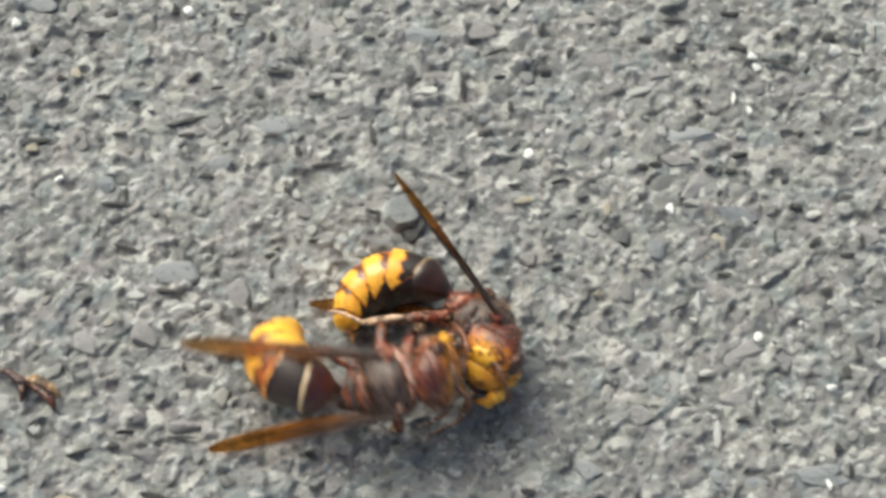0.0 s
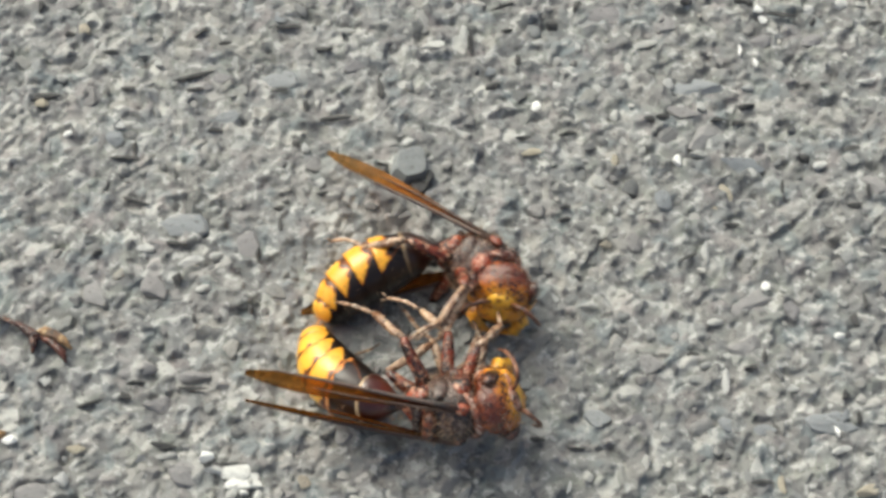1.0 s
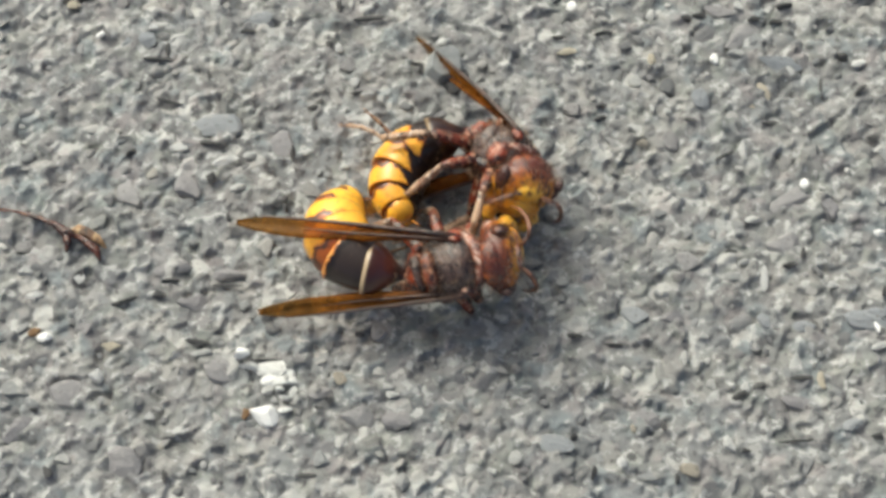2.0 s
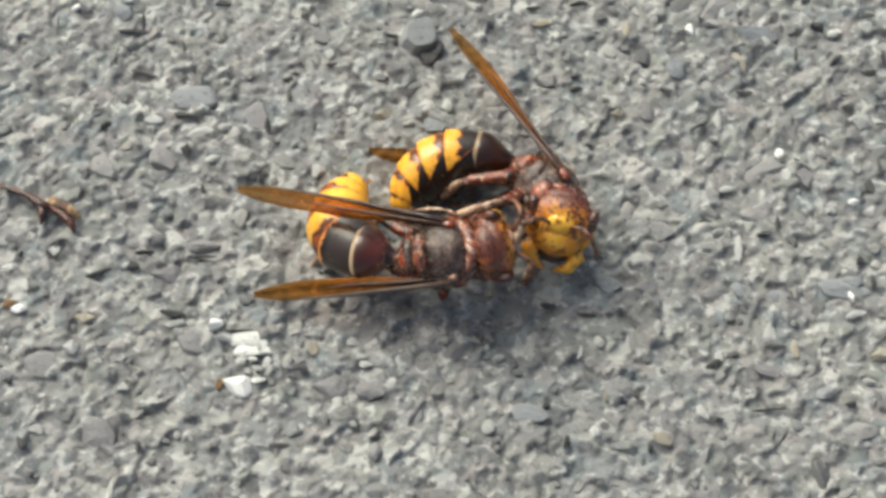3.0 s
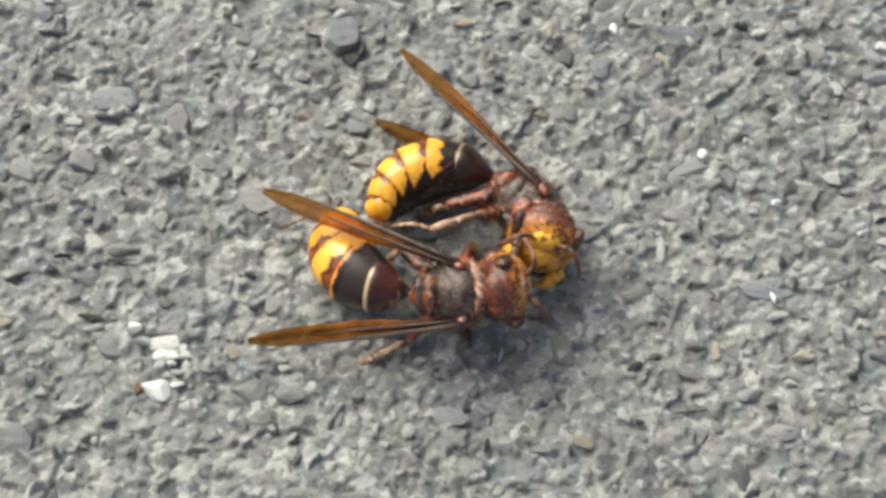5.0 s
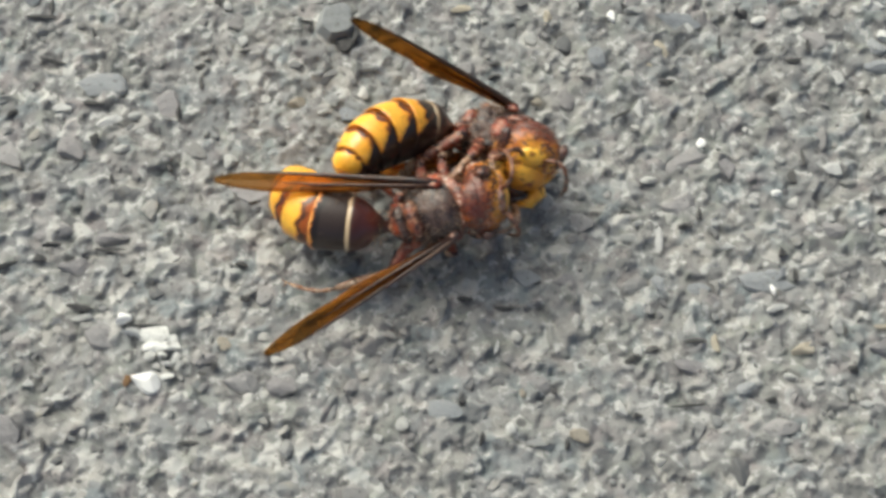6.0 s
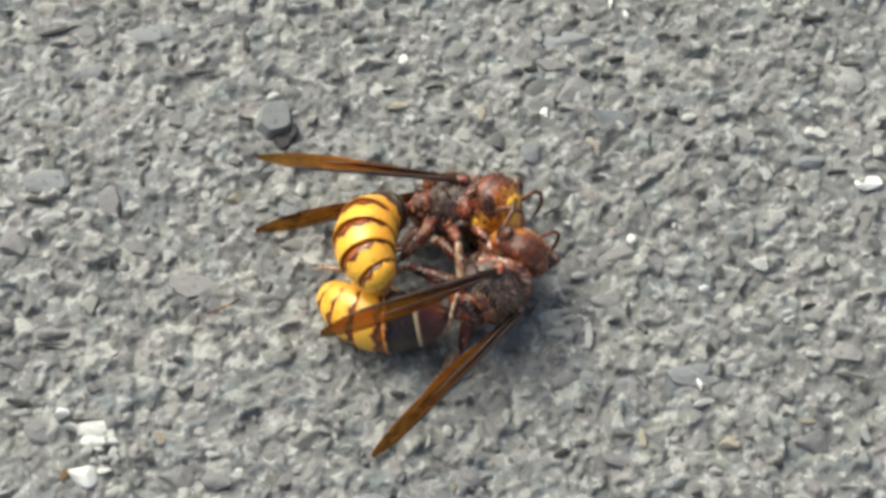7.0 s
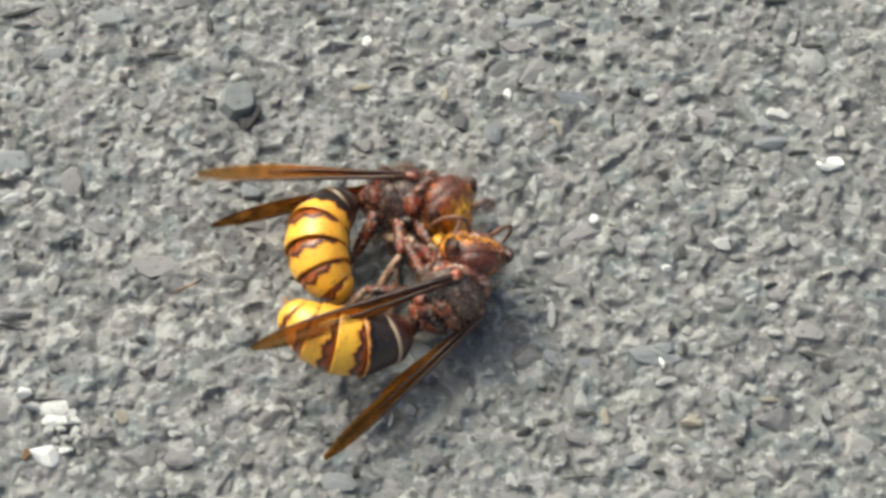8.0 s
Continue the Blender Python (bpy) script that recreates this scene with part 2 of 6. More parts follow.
def head_material():
    """Red brown crown that turns golden yellow towards the face and cheeks, with blackish seams."""
    g = Graph("red brown and golden head")
    x, y, z = g.axes()
    crown = g.mix(g.step(g.noise(0.45, 4.0, 0.65), 0.38, 0.62), (0.11, 0.019, 0.006), (0.40, 0.095, 0.016))
    gold = g.mix(g.step(g.noise(0.7, 3.0), 0.35, 0.65), (0.52, 0.155, 0.012), (0.82, 0.37, 0.03))
    front = g.sum("ADD", g.sum("SUBTRACT", y, g.sum("MULTIPLY", z, 0.55)), g.sum("MULTIPLY", g.sum("SUBTRACT", g.noise(0.9, 3.0), 0.5), 1.6))
    tone = g.mix(g.step(front, 0.6, 1.9), crown, gold)
    seam = g.noise(0.8, 3.0, 0.6)
    tone = g.mix(g.step(g.sum("ABSOLUTE", g.sum("SUBTRACT", seam, 0.5)), 0.035, 0.012), tone, (0.05, 0.014, 0.007))
    pits = g.noise(1.5, 4.0, 0.7)
    tone = g.mix(g.sum("MULTIPLY", g.step(pits, 0.46, 0.3), 0.7), tone, (0.012, 0.008, 0.006))
    g.bump(g.noise(2.5, 5.0, 0.75), 0.12, 0.8)
    return g.finish(tone, g.sum("ADD", g.sum("MULTIPLY", pits, 0.3), 0.1), Specular_IOR_Level=0.85)


def face_material():
    """Bright golden yellow plates with orange rims and fine hair pits."""
    g = Graph("golden face plate")
    tone = g.mix(g.step(g.noise(0.4, 3.0), 0.4, 0.62), (0.64, 0.26, 0.02), (0.90, 0.50, 0.055))
    tone = g.mix(g.step(g.noise(0.8, 3.0, 0.6), 0.53, 0.62), tone, (0.22, 0.06, 0.012))
    tone = g.mix(g.step(g.noise(3.0, 3.0, 0.7), 0.6, 0.8), tone, (0.92, 0.66, 0.22))
    g.bump(g.noise(2.5, 4.0, 0.7), 0.08, 0.6)
    return g.finish(tone, 0.3, Specular_IOR_Level=0.6)


def wing_material():
    """Smoky amber membrane, part see-through."""
    g = Graph("amber wing membrane")
    x, y, z = g.axes()
    tone = g.mix(g.step(g.noise(0.5, 3.0), 0.3, 0.7), (0.14, 0.05, 0.007), (0.37, 0.15, 0.016))
    tone = g.mix(g.step(y, -10.0, -18.0), tone, (0.13, 0.085, 0.025))
    tone = g.mix(g.step(y, -8.5, -1.5), tone, (0.05, 0.02, 0.010))
    g.bump(g.noise(2.0, 2.0), 0.08, 0.5)
    material = g.finish(tone, 0.5, Specular_IOR_Level=0.25)
    clear = g.tree.nodes.new("ShaderNodeBsdfTransparent")
    clear.inputs["Color"].default_value = (0.88, 0.54, 0.20, 1)
    blend = g.tree.nodes.new("ShaderNodeMixShader")
    blend.inputs[0].default_value = 0.46
    g.tree.links.new(clear.outputs[0], blend.inputs[1])
    g.tree.links.new(g.shader.outputs[0], blend.inputs[2])
    g.tree.links.new(blend.outputs[0], g.tree.nodes["Material Output"].inputs["Surface"])
    return material


M_TERGITE = [first_tergite_material((0.05, 0.018, 0.011), (0.22, 0.15, 0.08)), tergite_material(1, 0.32, 0.18, 1.75, True), tergite_material(2, 0.0, 0.22, 1.75),
             tergite_material(3, -0.02, 0.24, 1.75), tergite_material(4, -0.04, 0.22, 1.8), tergite_material(5, -0.1, 0.2, 2.1)]
M_DARK_TERGITE = {0: first_tergite_material((0.11, 0.024, 0.015), (0.45, 0.34, 0.21)), 1: tergite_material(1, 0.80, 0.10, 1.7, True, (0.034, 0.022, 0.018), (0.80, 0.56, 0.22)), 2: tergite_material(2, 0.0, 0.2, 1.8)}      # the darker plates of one hornet
M_THORAX = chitin_material("dark brown thorax", (0.020, 0.009, 0.006), (0.095, 0.05, 0.037), (0.19, 0.13, 0.10), 0.30, 0.35)
M_RUST = chitin_material("rust red shell", (0.028, 0.005, 0.003), (0.32, 0.045, 0.010), (0.52, 0.27, 0.17), 0.24, 0.6)
M_HEAD = head_material()
M_FACE = face_material()
M_ANTENNA = chitin_material("dark red brown antenna", (0.07, 0.022, 0.010), (0.20, 0.065, 0.022), (0.26, 0.11, 0.05), 0.4)
M_EYE = chitin_material("dark brown eye", (0.035, 0.010, 0.006), (0.09, 0.022, 0.010), (0.14, 0.05, 0.02), 0.24)
M_LEG = chitin_material("red brown leg", (0.010, 0.004, 0.003), (0.20, 0.03, 0.008), (0.48, 0.25, 0.15), 0.23)
M_TIBIA = chitin_material("tan lower leg", (0.20, 0.09, 0.045), (0.50, 0.33, 0.21), (0.68, 0.52, 0.38), 0.30)
M_HAIR = chitin_material("tan felt hair", (0.22, 0.12, 0.06), (0.36, 0.22, 0.12), (0.45, 0.3, 0.18), 0.5)
M_VEIN = chitin_material("dark wing vein", (0.022, 0.009, 0.006), (0.055, 0.020, 0.009), (0.09, 0.04, 0.018), 0.4)
M_SCUTELLUM = chitin_material("red brown plate", (0.04, 0.009, 0.005), (0.24, 0.055, 0.015), (0.40, 0.20, 0.11), 0.28, 0.6)
M_COLLAR = chitin_material("pinkish red brown shell", (0.12, 0.022, 0.012), (0.42, 0.16, 0.09), (0.64, 0.46, 0.37), 0.24, 0.6)
M_WING = wing_material()
M_HUSK = chitin_material("dry brown husk", (0.10, 0.045, 0.018), (0.34, 0.19, 0.07), (0.5, 0.36, 0.2), 0.7, 0.4)


# ---- mesh tools (all shapes are written in millimetres) ----
def part(name, bm, material, parent=None, label="", smooth=True):
    bmesh.ops.scale(bm, vec=(MM, MM, MM), verts=bm.verts)
    bmesh.ops.recalc_face_normals(bm, faces=bm.faces)
    mesh = bpy.data.meshes.new(name)
    bm.to_mesh(mesh)
    bm.free()
    for face in mesh.polygons:
        face.use_smooth = smooth
    mesh.materials.append(material)
    ob = new(name, mesh)
    ob.parent = parent
    if label:
        tagged(ob, label)
    return ob


def at(ob, *place):
    ob.matrix_basis = pose(place[0] * MM, place[1] * MM, place[2] * MM, *place[3:])
    return ob


def rings(bm, stations, around=28):
    """A closed body from rings along y: (y, half width, half height, centre z)."""
    loops = []
    for y, rx, rz, cz in stations:
        loops.append([bm.verts.new((rx * math.sin(a), y, cz + rz * math.cos(a)))
                      for a in (2 * math.pi * k / around for k in range(around))])
    for one, two in zip(loops, loops[1:]):
        for k in range(around):
            bm.faces.new((one[k], one[(k + 1) % around], two[(k + 1) % around], two[k]))
    for loop, (y, rx, rz, cz) in ((loops[0], stations[0]), (loops[-1], stations[-1])):
        hub = bm.verts.new((0, y, cz))
        for k in range(around):
            bm.faces.new((loop[k], loop[(k + 1) % around], hub))
    return bm


def blob(bm, centre, size, turn=(0, 0, 0), seg=20, taper=0.0):
    """An ellipsoid, narrowed towards its foot by taper."""
    made = bmesh.ops.create_uvsphere(bm, u_segments=seg, v_segments=max(8, seg // 2 + 2), radius=1.0)["verts"]
    for v in made:
        k = 1.0 - taper * max(0.0, -v.co.z) ** 1.3
        v.co = Vector((v.co.x * k, v.co.y * k, v.co.z))
    m = pose(*centre, *turn) @ Matrix.Diagonal((*size, 1))
    bmesh.ops.transform(bm, matrix=m, verts=made)
    return bm


def limb(bm, points, radii, around=10):
    """A tapered tube through the points."""
    points = [Vector(p) for p in points]
    loops = []
    for k, p in enumerate(points):
        way = (points[min(k + 1, len(points) - 1)] - points[max(k - 1, 0)]).normalized()
        q = way.to_track_quat("Z", "Y")
        loops.append([bm.verts.new(p + q @ Vector((radii[k] * math.cos(a), radii[k] * math.sin(a), 0)))
                      for a in (2 * math.pi * j / around for j in range(around))])
    for one, two in zip(loops, loops[1:]):
        for j in range(around):
            bm.faces.new((one[j], one[(j + 1) % around], two[(j + 1) % around], two[j]))
    bm.faces.new(loops[0])
    bm.faces.new(list(reversed(loops[-1])))
    return bm


# ---- the ground: one asphalt sheet, finely broken where it is seen close ----
X0, X1, Y0, Y1 = -60.0, 74.0, -54.0, 46.0      # the close stretch, millimetres
dice = np.random.default_rng(11)


def soft_noise(x, y, cell, seed):
    """Smooth value noise on a grid of that cell, from 0 to 1."""
    table = np.random.default_rng(seed).random((256, 256))
    u, v = x / cell + 1000.3, y / cell + 1000.7
    i, j = np.floor(u).astype(int), np.floor(v).astype(int)
    fu, fv = u - i, v - j
    fu, fv = fu * fu * (3 - 2 * fu), fv * fv * (3 - 2 * fv)
    i0, j0, i1, j1 = i % 256, j % 256, (i + 1) % 256, (j + 1) % 256
    return (table[i0, j0] * (1 - fu) * (1 - fv) + table[i1, j0] * fu * (1 - fv)
            + table[i0, j1] * (1 - fu) * fv + table[i1, j1] * fu * fv)


def bed_height(x, y, cell, seed, steep, lift):
    """Packed broken flakes: each cell a flat tilted facet with a step round it; millimetres."""
    rng = np.random.default_rng(seed)
    shift, slope, rise = rng.random((128, 128, 2)), rng.normal(size=(128, 128, 2)) * steep, rng.normal(size=(128, 128)) * lift
    i, j = np.floor(x / cell).astype(int), np.floor(y / cell).astype(int)
    first, facet = np.full(x.shape, 9e9), np.zeros(x.shape)
    for di in (-1, 0, 1):
        for dj in (-1, 0, 1):
            a, b = (i + di) % 128, (j + dj) % 128
            dx = x - (i + di + shift[a, b, 0]) * cell
            dy = y - (j + dj + shift[a, b, 1]) * cell
            far = np.sqrt(dx * dx + 1.5 * dy * dy)
            facet = np.where(far < first, rise[a, b] + slope[a, b, 0] * dx + slope[a, b, 1] * dy, facet)
            first = np.minimum(first, far)
    return facet


def swell(x, y):
    """The slow rise and fall of the worn surface, millimetres."""
    return 0.7 * (soft_noise(np.asarray(x, float), np.asarray(y, float), 14.0, 4) - 0.5)


def build_ground():
    out = np.cumsum(0.35 * 1.22 ** np.arange(60))
    out = out[out < 60000]
    xs = np.concatenate([X0 - out[::-1], np.arange(X0, X1, 0.2), X1 + out])
    ys = np.concatenate([Y0 - out[::-1], np.arange(Y0, Y1, 0.2), Y1 + out])
    gx, gy = np.meshgrid(xs, ys)
    bend = 1.2 * (soft_noise(gx, gy, 1.1, 5) - 0.5)
    gz = (bed_height(gx + bend, gy - bend, 2.3, 21, 0.17, 0.13) + bed_height(gx - bend, gy + 0.4 * bend, 1.1, 22, 0.21, 0.08)
          + 0.26 * (soft_noise(gx, gy, 0.95, 7) - 0.5) + 0.2 * (soft_noise(gx, gy, 0.5, 6) - 0.3) + swell(gx, gy))
    # traffic has rounded the edges
    gz[:, 1:-1] = 0.25 * gz[:, :-2] + 0.5 * gz[:, 1:-1] + 0.25 * gz[:, 2:]
    gz[1:-1] = 0.25 * gz[:-2] + 0.5 * gz[1:-1] + 0.25 * gz[2:]
    away = np.maximum(np.maximum(X0 - gx, gx - X1), np.maximum(Y0 - gy, gy - Y1))
    gz = gz * np.clip(1 - away / 60.0, 0.0, 1.0)      # far off the stone is left to the material
    co = np.stack([gx, gy, gz], -1).reshape(-1, 3) * MM
    nx, ny = len(xs), len(ys)
    a = (np.arange(ny - 1)[:, None] * nx + np.arange(nx - 1)[None, :]).reshape(-1)
    quads = np.stack([a, a + 1, a + nx + 1, a + nx], -1)
    mesh = bpy.data.meshes.new("ground")
    mesh.from_pydata(co.tolist(), [], quads.tolist())
    mesh.polygons.foreach_set("use_smooth", np.zeros(len(quads), bool))
    mesh.materials.append(M_BINDER)
    return tagged(new("ground", mesh), "weathered grey asphalt with crushed stone in worn binder", "asphalt", kind="structure")


ground = build_ground()


def ball(level):
    bm = bmesh.new()
    bmesh.ops.create_icosphere(bm, subdivisions=level, radius=1.0)
    verts = np.array([v.co[:] for v in bm.verts])
    faces = np.array([[v.index for v in f.verts] for f in bm.faces])
    bm.free()
    return verts, faces


BALL, PEBBLE = ball(2), ball(1)


def broken(verts, rng, cuts=11, flat=0.6):
    """A unit stone with broken faces: the ball cut by random planes, its top worn flat."""
    v = verts.copy()
    for _ in range(cuts):
        n = rng.normal(size=3)
        n /= np.linalg.norm(n)
        over = np.maximum(v @ n - rng.uniform(0.38, 0.78), 0)
        v -= over[:, None] * n
    v[:, 2] = np.minimum(v[:, 2], flat + 0.05 * v[:, 0])
    return v


def spin(rng, tilt=14):
    m = pose(0, 0, 0, rng.normal() * tilt, rng.normal() * tilt, rng.uniform(0, 360))
    return np.array(m.to_3x3())


SHAPES = []
for _ in range(22):
    mesh = bpy.data.meshes.new("stone")
    mesh.from_pydata(broken(BALL[0], dice).tolist(), [], BALL[1].tolist())
    SHAPES.append(mesh)


def pebble():
    """A large angular pebble with a worn, slightly tilted top and steep broken sides."""
    v = ball(3)[0].copy()
    for nx, ny, nz, far in ((1, 0.1, 0.15, 0.72), (-1, 0.3, 0.2, 0.78), (0.25, -1, 0.3, 0.66), (-0.3, 1, 0.1, 0.8), (0.75, -0.7, 0.25, 0.74), (-0.7, -0.7, 0.3, 0.8), (0.05, 0.08, 1, 0.58)):
        n = np.array((nx, ny, nz)) / math.sqrt(nx * nx + ny * ny + nz * nz)
        v -= np.maximum(v @ n - far, 0)[:, None] * n
    return v


mesh = bpy.data.meshes.new("stone")
mesh.from_pydata(pebble().tolist(), [], ball(3)[1].tolist())
SHAPES.append(mesh)


def lay_stone(x, y, rx, ry, material, label="", turn=None, proud=0.3, thick=0.55, shape=None):
    """One stone bedded in the ground, its top that many millimetres above the mean level."""
    key = (shape if shape is not None else int(dice.integers(22)), material.name)
    if key not in LAID:
        LAID[key] = SHAPES[key[0]].copy()
        LAID[key].name = "stone"
        LAID[key].materials.append(material)
    ob = new("stone", LAID[key])
    ob.parent = ground
    rz = thick * min(rx, ry)
    top = proud + float(swell(x, y))
    turn = dice.uniform(0, 360) if turn is None else turn
    ob.matrix_basis = (pose(x * MM, y * MM, (top - 0.6 * rz) * MM, dice.normal() * 7, dice.normal() * 7, turn)
                       @ Matrix.Diagonal((rx * MM, ry * MM, rz * MM, 1)))
    if label:
        tagged(ob, label)
    TAKEN.append((x, y, max(rx, ry) * 0.85))
    return ob


LAID, TAKEN = {}, []

LOOKS = {  # material, label, proud, thickness
    "white": (M_QUARTZ, "small white quartz chip set in the asphalt", 0.8, 0.8),
    "pale": (M_PALE, "pale bleached stone chip set in the asphalt", 0.55, 0.7),
    "tan": (M_TAN, "small tan stone set in the asphalt", 0.6, 0.7),
    "blue": (M_BLUE, "flat blue-grey stone set in the asphalt", 0.48, 0.6),
    "grey": (M_GREY, "flat lilac-grey stone set in the asphalt", 0.44, 0.6),
    "dark": (M_SHADE, "dark chip standing in for shade between the stones", 0.62, 1.2),
}

def set_stones(kind, stones):
    """Stones of one kind that stand out: x, y, half length, half width (and the turn of the dark shade slots)."""
    material, label, proud, thick = LOOKS[kind]
    grow = {"dark": 1.4, "white": 1.1}.get(kind, 1.3)
    for x, y, rx, ry, *turn in stones:
        lay_stone(x, y, rx * grow, ry * grow, material, label, turn=turn[0] if turn else dice.uniform(-12, 12), proud=proud + dice.uniform(-0.08, 0.08), thick=thick)


set_stones("white", [(-38.6, 7.5, 0.57, 0.52), (-23.1, -26.8, 1.05, 0.85), (8.7, 10.4, 0.57, 0.53), (22.8, 4.0, 0.61, 0.64), (30.6, -9.6, 0.46, 0.5), (37.3, -14.8, 0.53, 0.47), (36.2, -24.6, 0.47, 0.68), (-44.7, 25.9, 0.65, 0.62), (-26.7, 27.5, 0.65, 0.84), (32.1, 22.0, 0.71, 0.48), (32.6, 20.7, 0.53, 0.54), (29.9, 17.1, 0.41, 0.87), (31.4, 15.5, 0.58, 0.6), (54.4, -3.7, 1.66, 0.93), (-41.7, -25.1, 0.85, 0.51)])
set_stones("pale", [(-14.7, 5.8, 0.45, 0.71), (-13.2, 1.8, 0.56, 0.57), (-8.0, 3.3, 0.51, 0.57), (-4.1, 6.4, 0.68, 0.52), (24.8, 4.9, 0.84, 0.51), (43.9, -35.6, 0.66, 0.38), (19.3, 5.3, 0.39, 0.58), (-39.8, 14.1, 0.64, 0.53), (-4.2, 13.0, 0.46, 0.59), (27.7, 26.4, 0.59, 0.55), (25.6, 10.3, 0.52, 0.52), (40.5, 4.3, 0.62, 0.38), (39.6, -33.4, 0.41, 0.32), (40.6, -23.5, 0.42, 0.4), (35.1, -15.8, 0.43, 0.41), (-33.6, 8.6, 0.57, 0.66), (-30.1, -5.3, 0.89, 0.49), (-5.0, -5.7, 0.66, 0.43), (-13.9, -7.4, 0.49, 0.49), (-24.0, -9.6, 0.77, 0.54), (-13.9, -11.0, 0.76, 0.72), (-26.8, -26.6, 1.16, 0.45), (-25.6, -6.7, 1.21, 0.61), (-23.1, -6.1, 0.77, 0.49)])
set_stones("pale", [(-18.0, -34.4, 0.72, 0.43), (-9.0, -31.0, 0.78, 0.33), (-6.6, -32.7, 0.47, 0.6), (-7.6, -25.5, 1.16, 0.96), (-33.8, -30.4, 0.63, 0.66), (-31.3, -32.9, 0.52, 0.38), (2.2, -37.1, 0.61, 0.59), (0.1, -38.4, 0.77, 0.42), (3.2, -30.4, 0.68, 0.38), (16.7, 9.3, 0.51, 0.59), (14.7, 1.6, 0.67, 0.57), (15.0, -0.1, 0.55, 0.63), (13.3, -1.2, 0.5, 0.44), (17.7, -1.6, 0.44, 0.5), (16.3, -1.3, 0.44, 0.5), (24.9, -5.7, 0.44, 1.22), (25.6, -13.3, 0.75, 0.47), (19.1, -14.4, 0.48, 0.77), (40.2, 4.3, 0.67, 0.7), (37.1, 3.7, 0.78, 0.45), (47.0, 4.8, 0.78, 0.45), (38.6, -6.3, 0.65, 0.79), (44.3, -2.7, 0.55, 0.87), (46.0, -5.2, 0.38, 0.55)])
set_stones("pale", [(37.9, -11.4, 0.86, 0.42), (23.5, -19.2, 1.06, 0.4), (24.3, -17.7, 0.64, 0.41), (26.1, -19.5, 0.32, 1.15), (32.4, -20.1, 0.79, 0.35), (20.0, -25.1, 0.52, 0.39), (18.1, -27.5, 0.42, 0.72), (20.6, -30.1, 0.62, 0.55), (23.7, -30.4, 0.47, 0.49), (28.5, -28.0, 0.68, 1.33), (36.4, -26.4, 0.94, 0.45), (37.2, -33.0, 0.62, 0.43), (41.0, -33.6, 0.51, 0.38), (21.9, -35.8, 0.61, 0.75), (10.8, -29.9, 0.21, 0.88), (11.9, -37.5, 0.46, 0.74), (42.0, -28.2, 0.67, 0.94), (40.3, -23.7, 0.52, 0.34), (45.3, -18.0, 0.64, 0.52), (-29.4, 18.9, 0.7, 0.47), (-30.1, 15.6, 0.46, 0.46), (-21.6, 25.9, 0.71, 0.62), (-9.7, 26.8, 0.77, 0.62), (-2.0, 17.6, 1.4, 0.6)])
set_stones("pale", [(-7.5, 16.6, 0.52, 0.73), (-10.7, 19.6, 0.88, 0.34), (1.5, 18.6, 0.53, 1.2), (9.3, 26.8, 0.48, 0.76), (13.2, 17.6, 0.47, 0.53), (15.4, 14.7, 0.52, 0.66), (11.0, 13.1, 0.52, 0.52), (9.5, 13.1, 0.46, 0.39), (24.9, 24.4, 0.47, 0.89), (37.4, 22.0, 0.65, 0.82), (41.0, 23.0, 0.77, 0.75), (42.8, 22.6, 0.59, 0.48), (42.8, 13.4, 1.27, 0.39), (44.8, 25.4, 0.47, 1.24), (22.3, 13.0, 0.52, 0.59), (20.2, 17.9, 1.17, 0.4), (34.0, 15.3, 0.7, 0.6), (30.3, 12.6, 0.75, 0.39), (53.0, 7.8, 1.82, 1.43), (48.3, 5.3, 1.02, 0.58), (49.9, 1.8, 1.35, 0.76), (55.7, 3.0, 0.45, 0.7), (51.9, 10.5, 0.46, 0.72), (49.9, 13.5, 0.46, 0.53)])
set_stones("pale", [(43.1, -12.5, 1.03, 0.65), (49.9, -12.3, 0.54, 0.65), (47.2, -19.0, 0.7, 0.4), (47.0, -23.8, 0.42, 0.45), (49.0, -27.8, 0.53, 0.72), (51.4, -29.7, 0.52, 0.88), (50.1, -34.6, 1.65, 0.32), (47.2, -21.6, 0.64, 0.34), (-43.0, -20.8, 0.86, 0.35), (-38.9, -19.1, 0.59, 0.53), (-44.1, -18.2, 0.7, 0.53), (-38.8, -37.0, 0.88, 0.43), (-36.6, -28.8, 0.68, 0.73)])
set_stones("tan", [(-7.8, -4.7, 0.77, 0.74), (8.1, 5.2, 1.01, 0.51), (15.1, -5.0, 0.66, 0.43), (26.6, 0.1, 1.22, 1.25), (30.7, -29.9, 0.41, 0.88), (38.5, -30.3, 1.03, 0.77), (13.0, -34.3, 0.26, 0.59), (18.0, -38.4, 0.92, 0.63), (-13.8, -29.3, 0.63, 0.77), (-35.3, -25.9, 0.85, 0.51), (-38.0, 19.9, 0.7, 0.95), (-41.5, 11.0, 0.75, 0.46), (16.5, 4.0, 0.51, 0.75), (46.0, -28.3, 0.94, 0.39)])
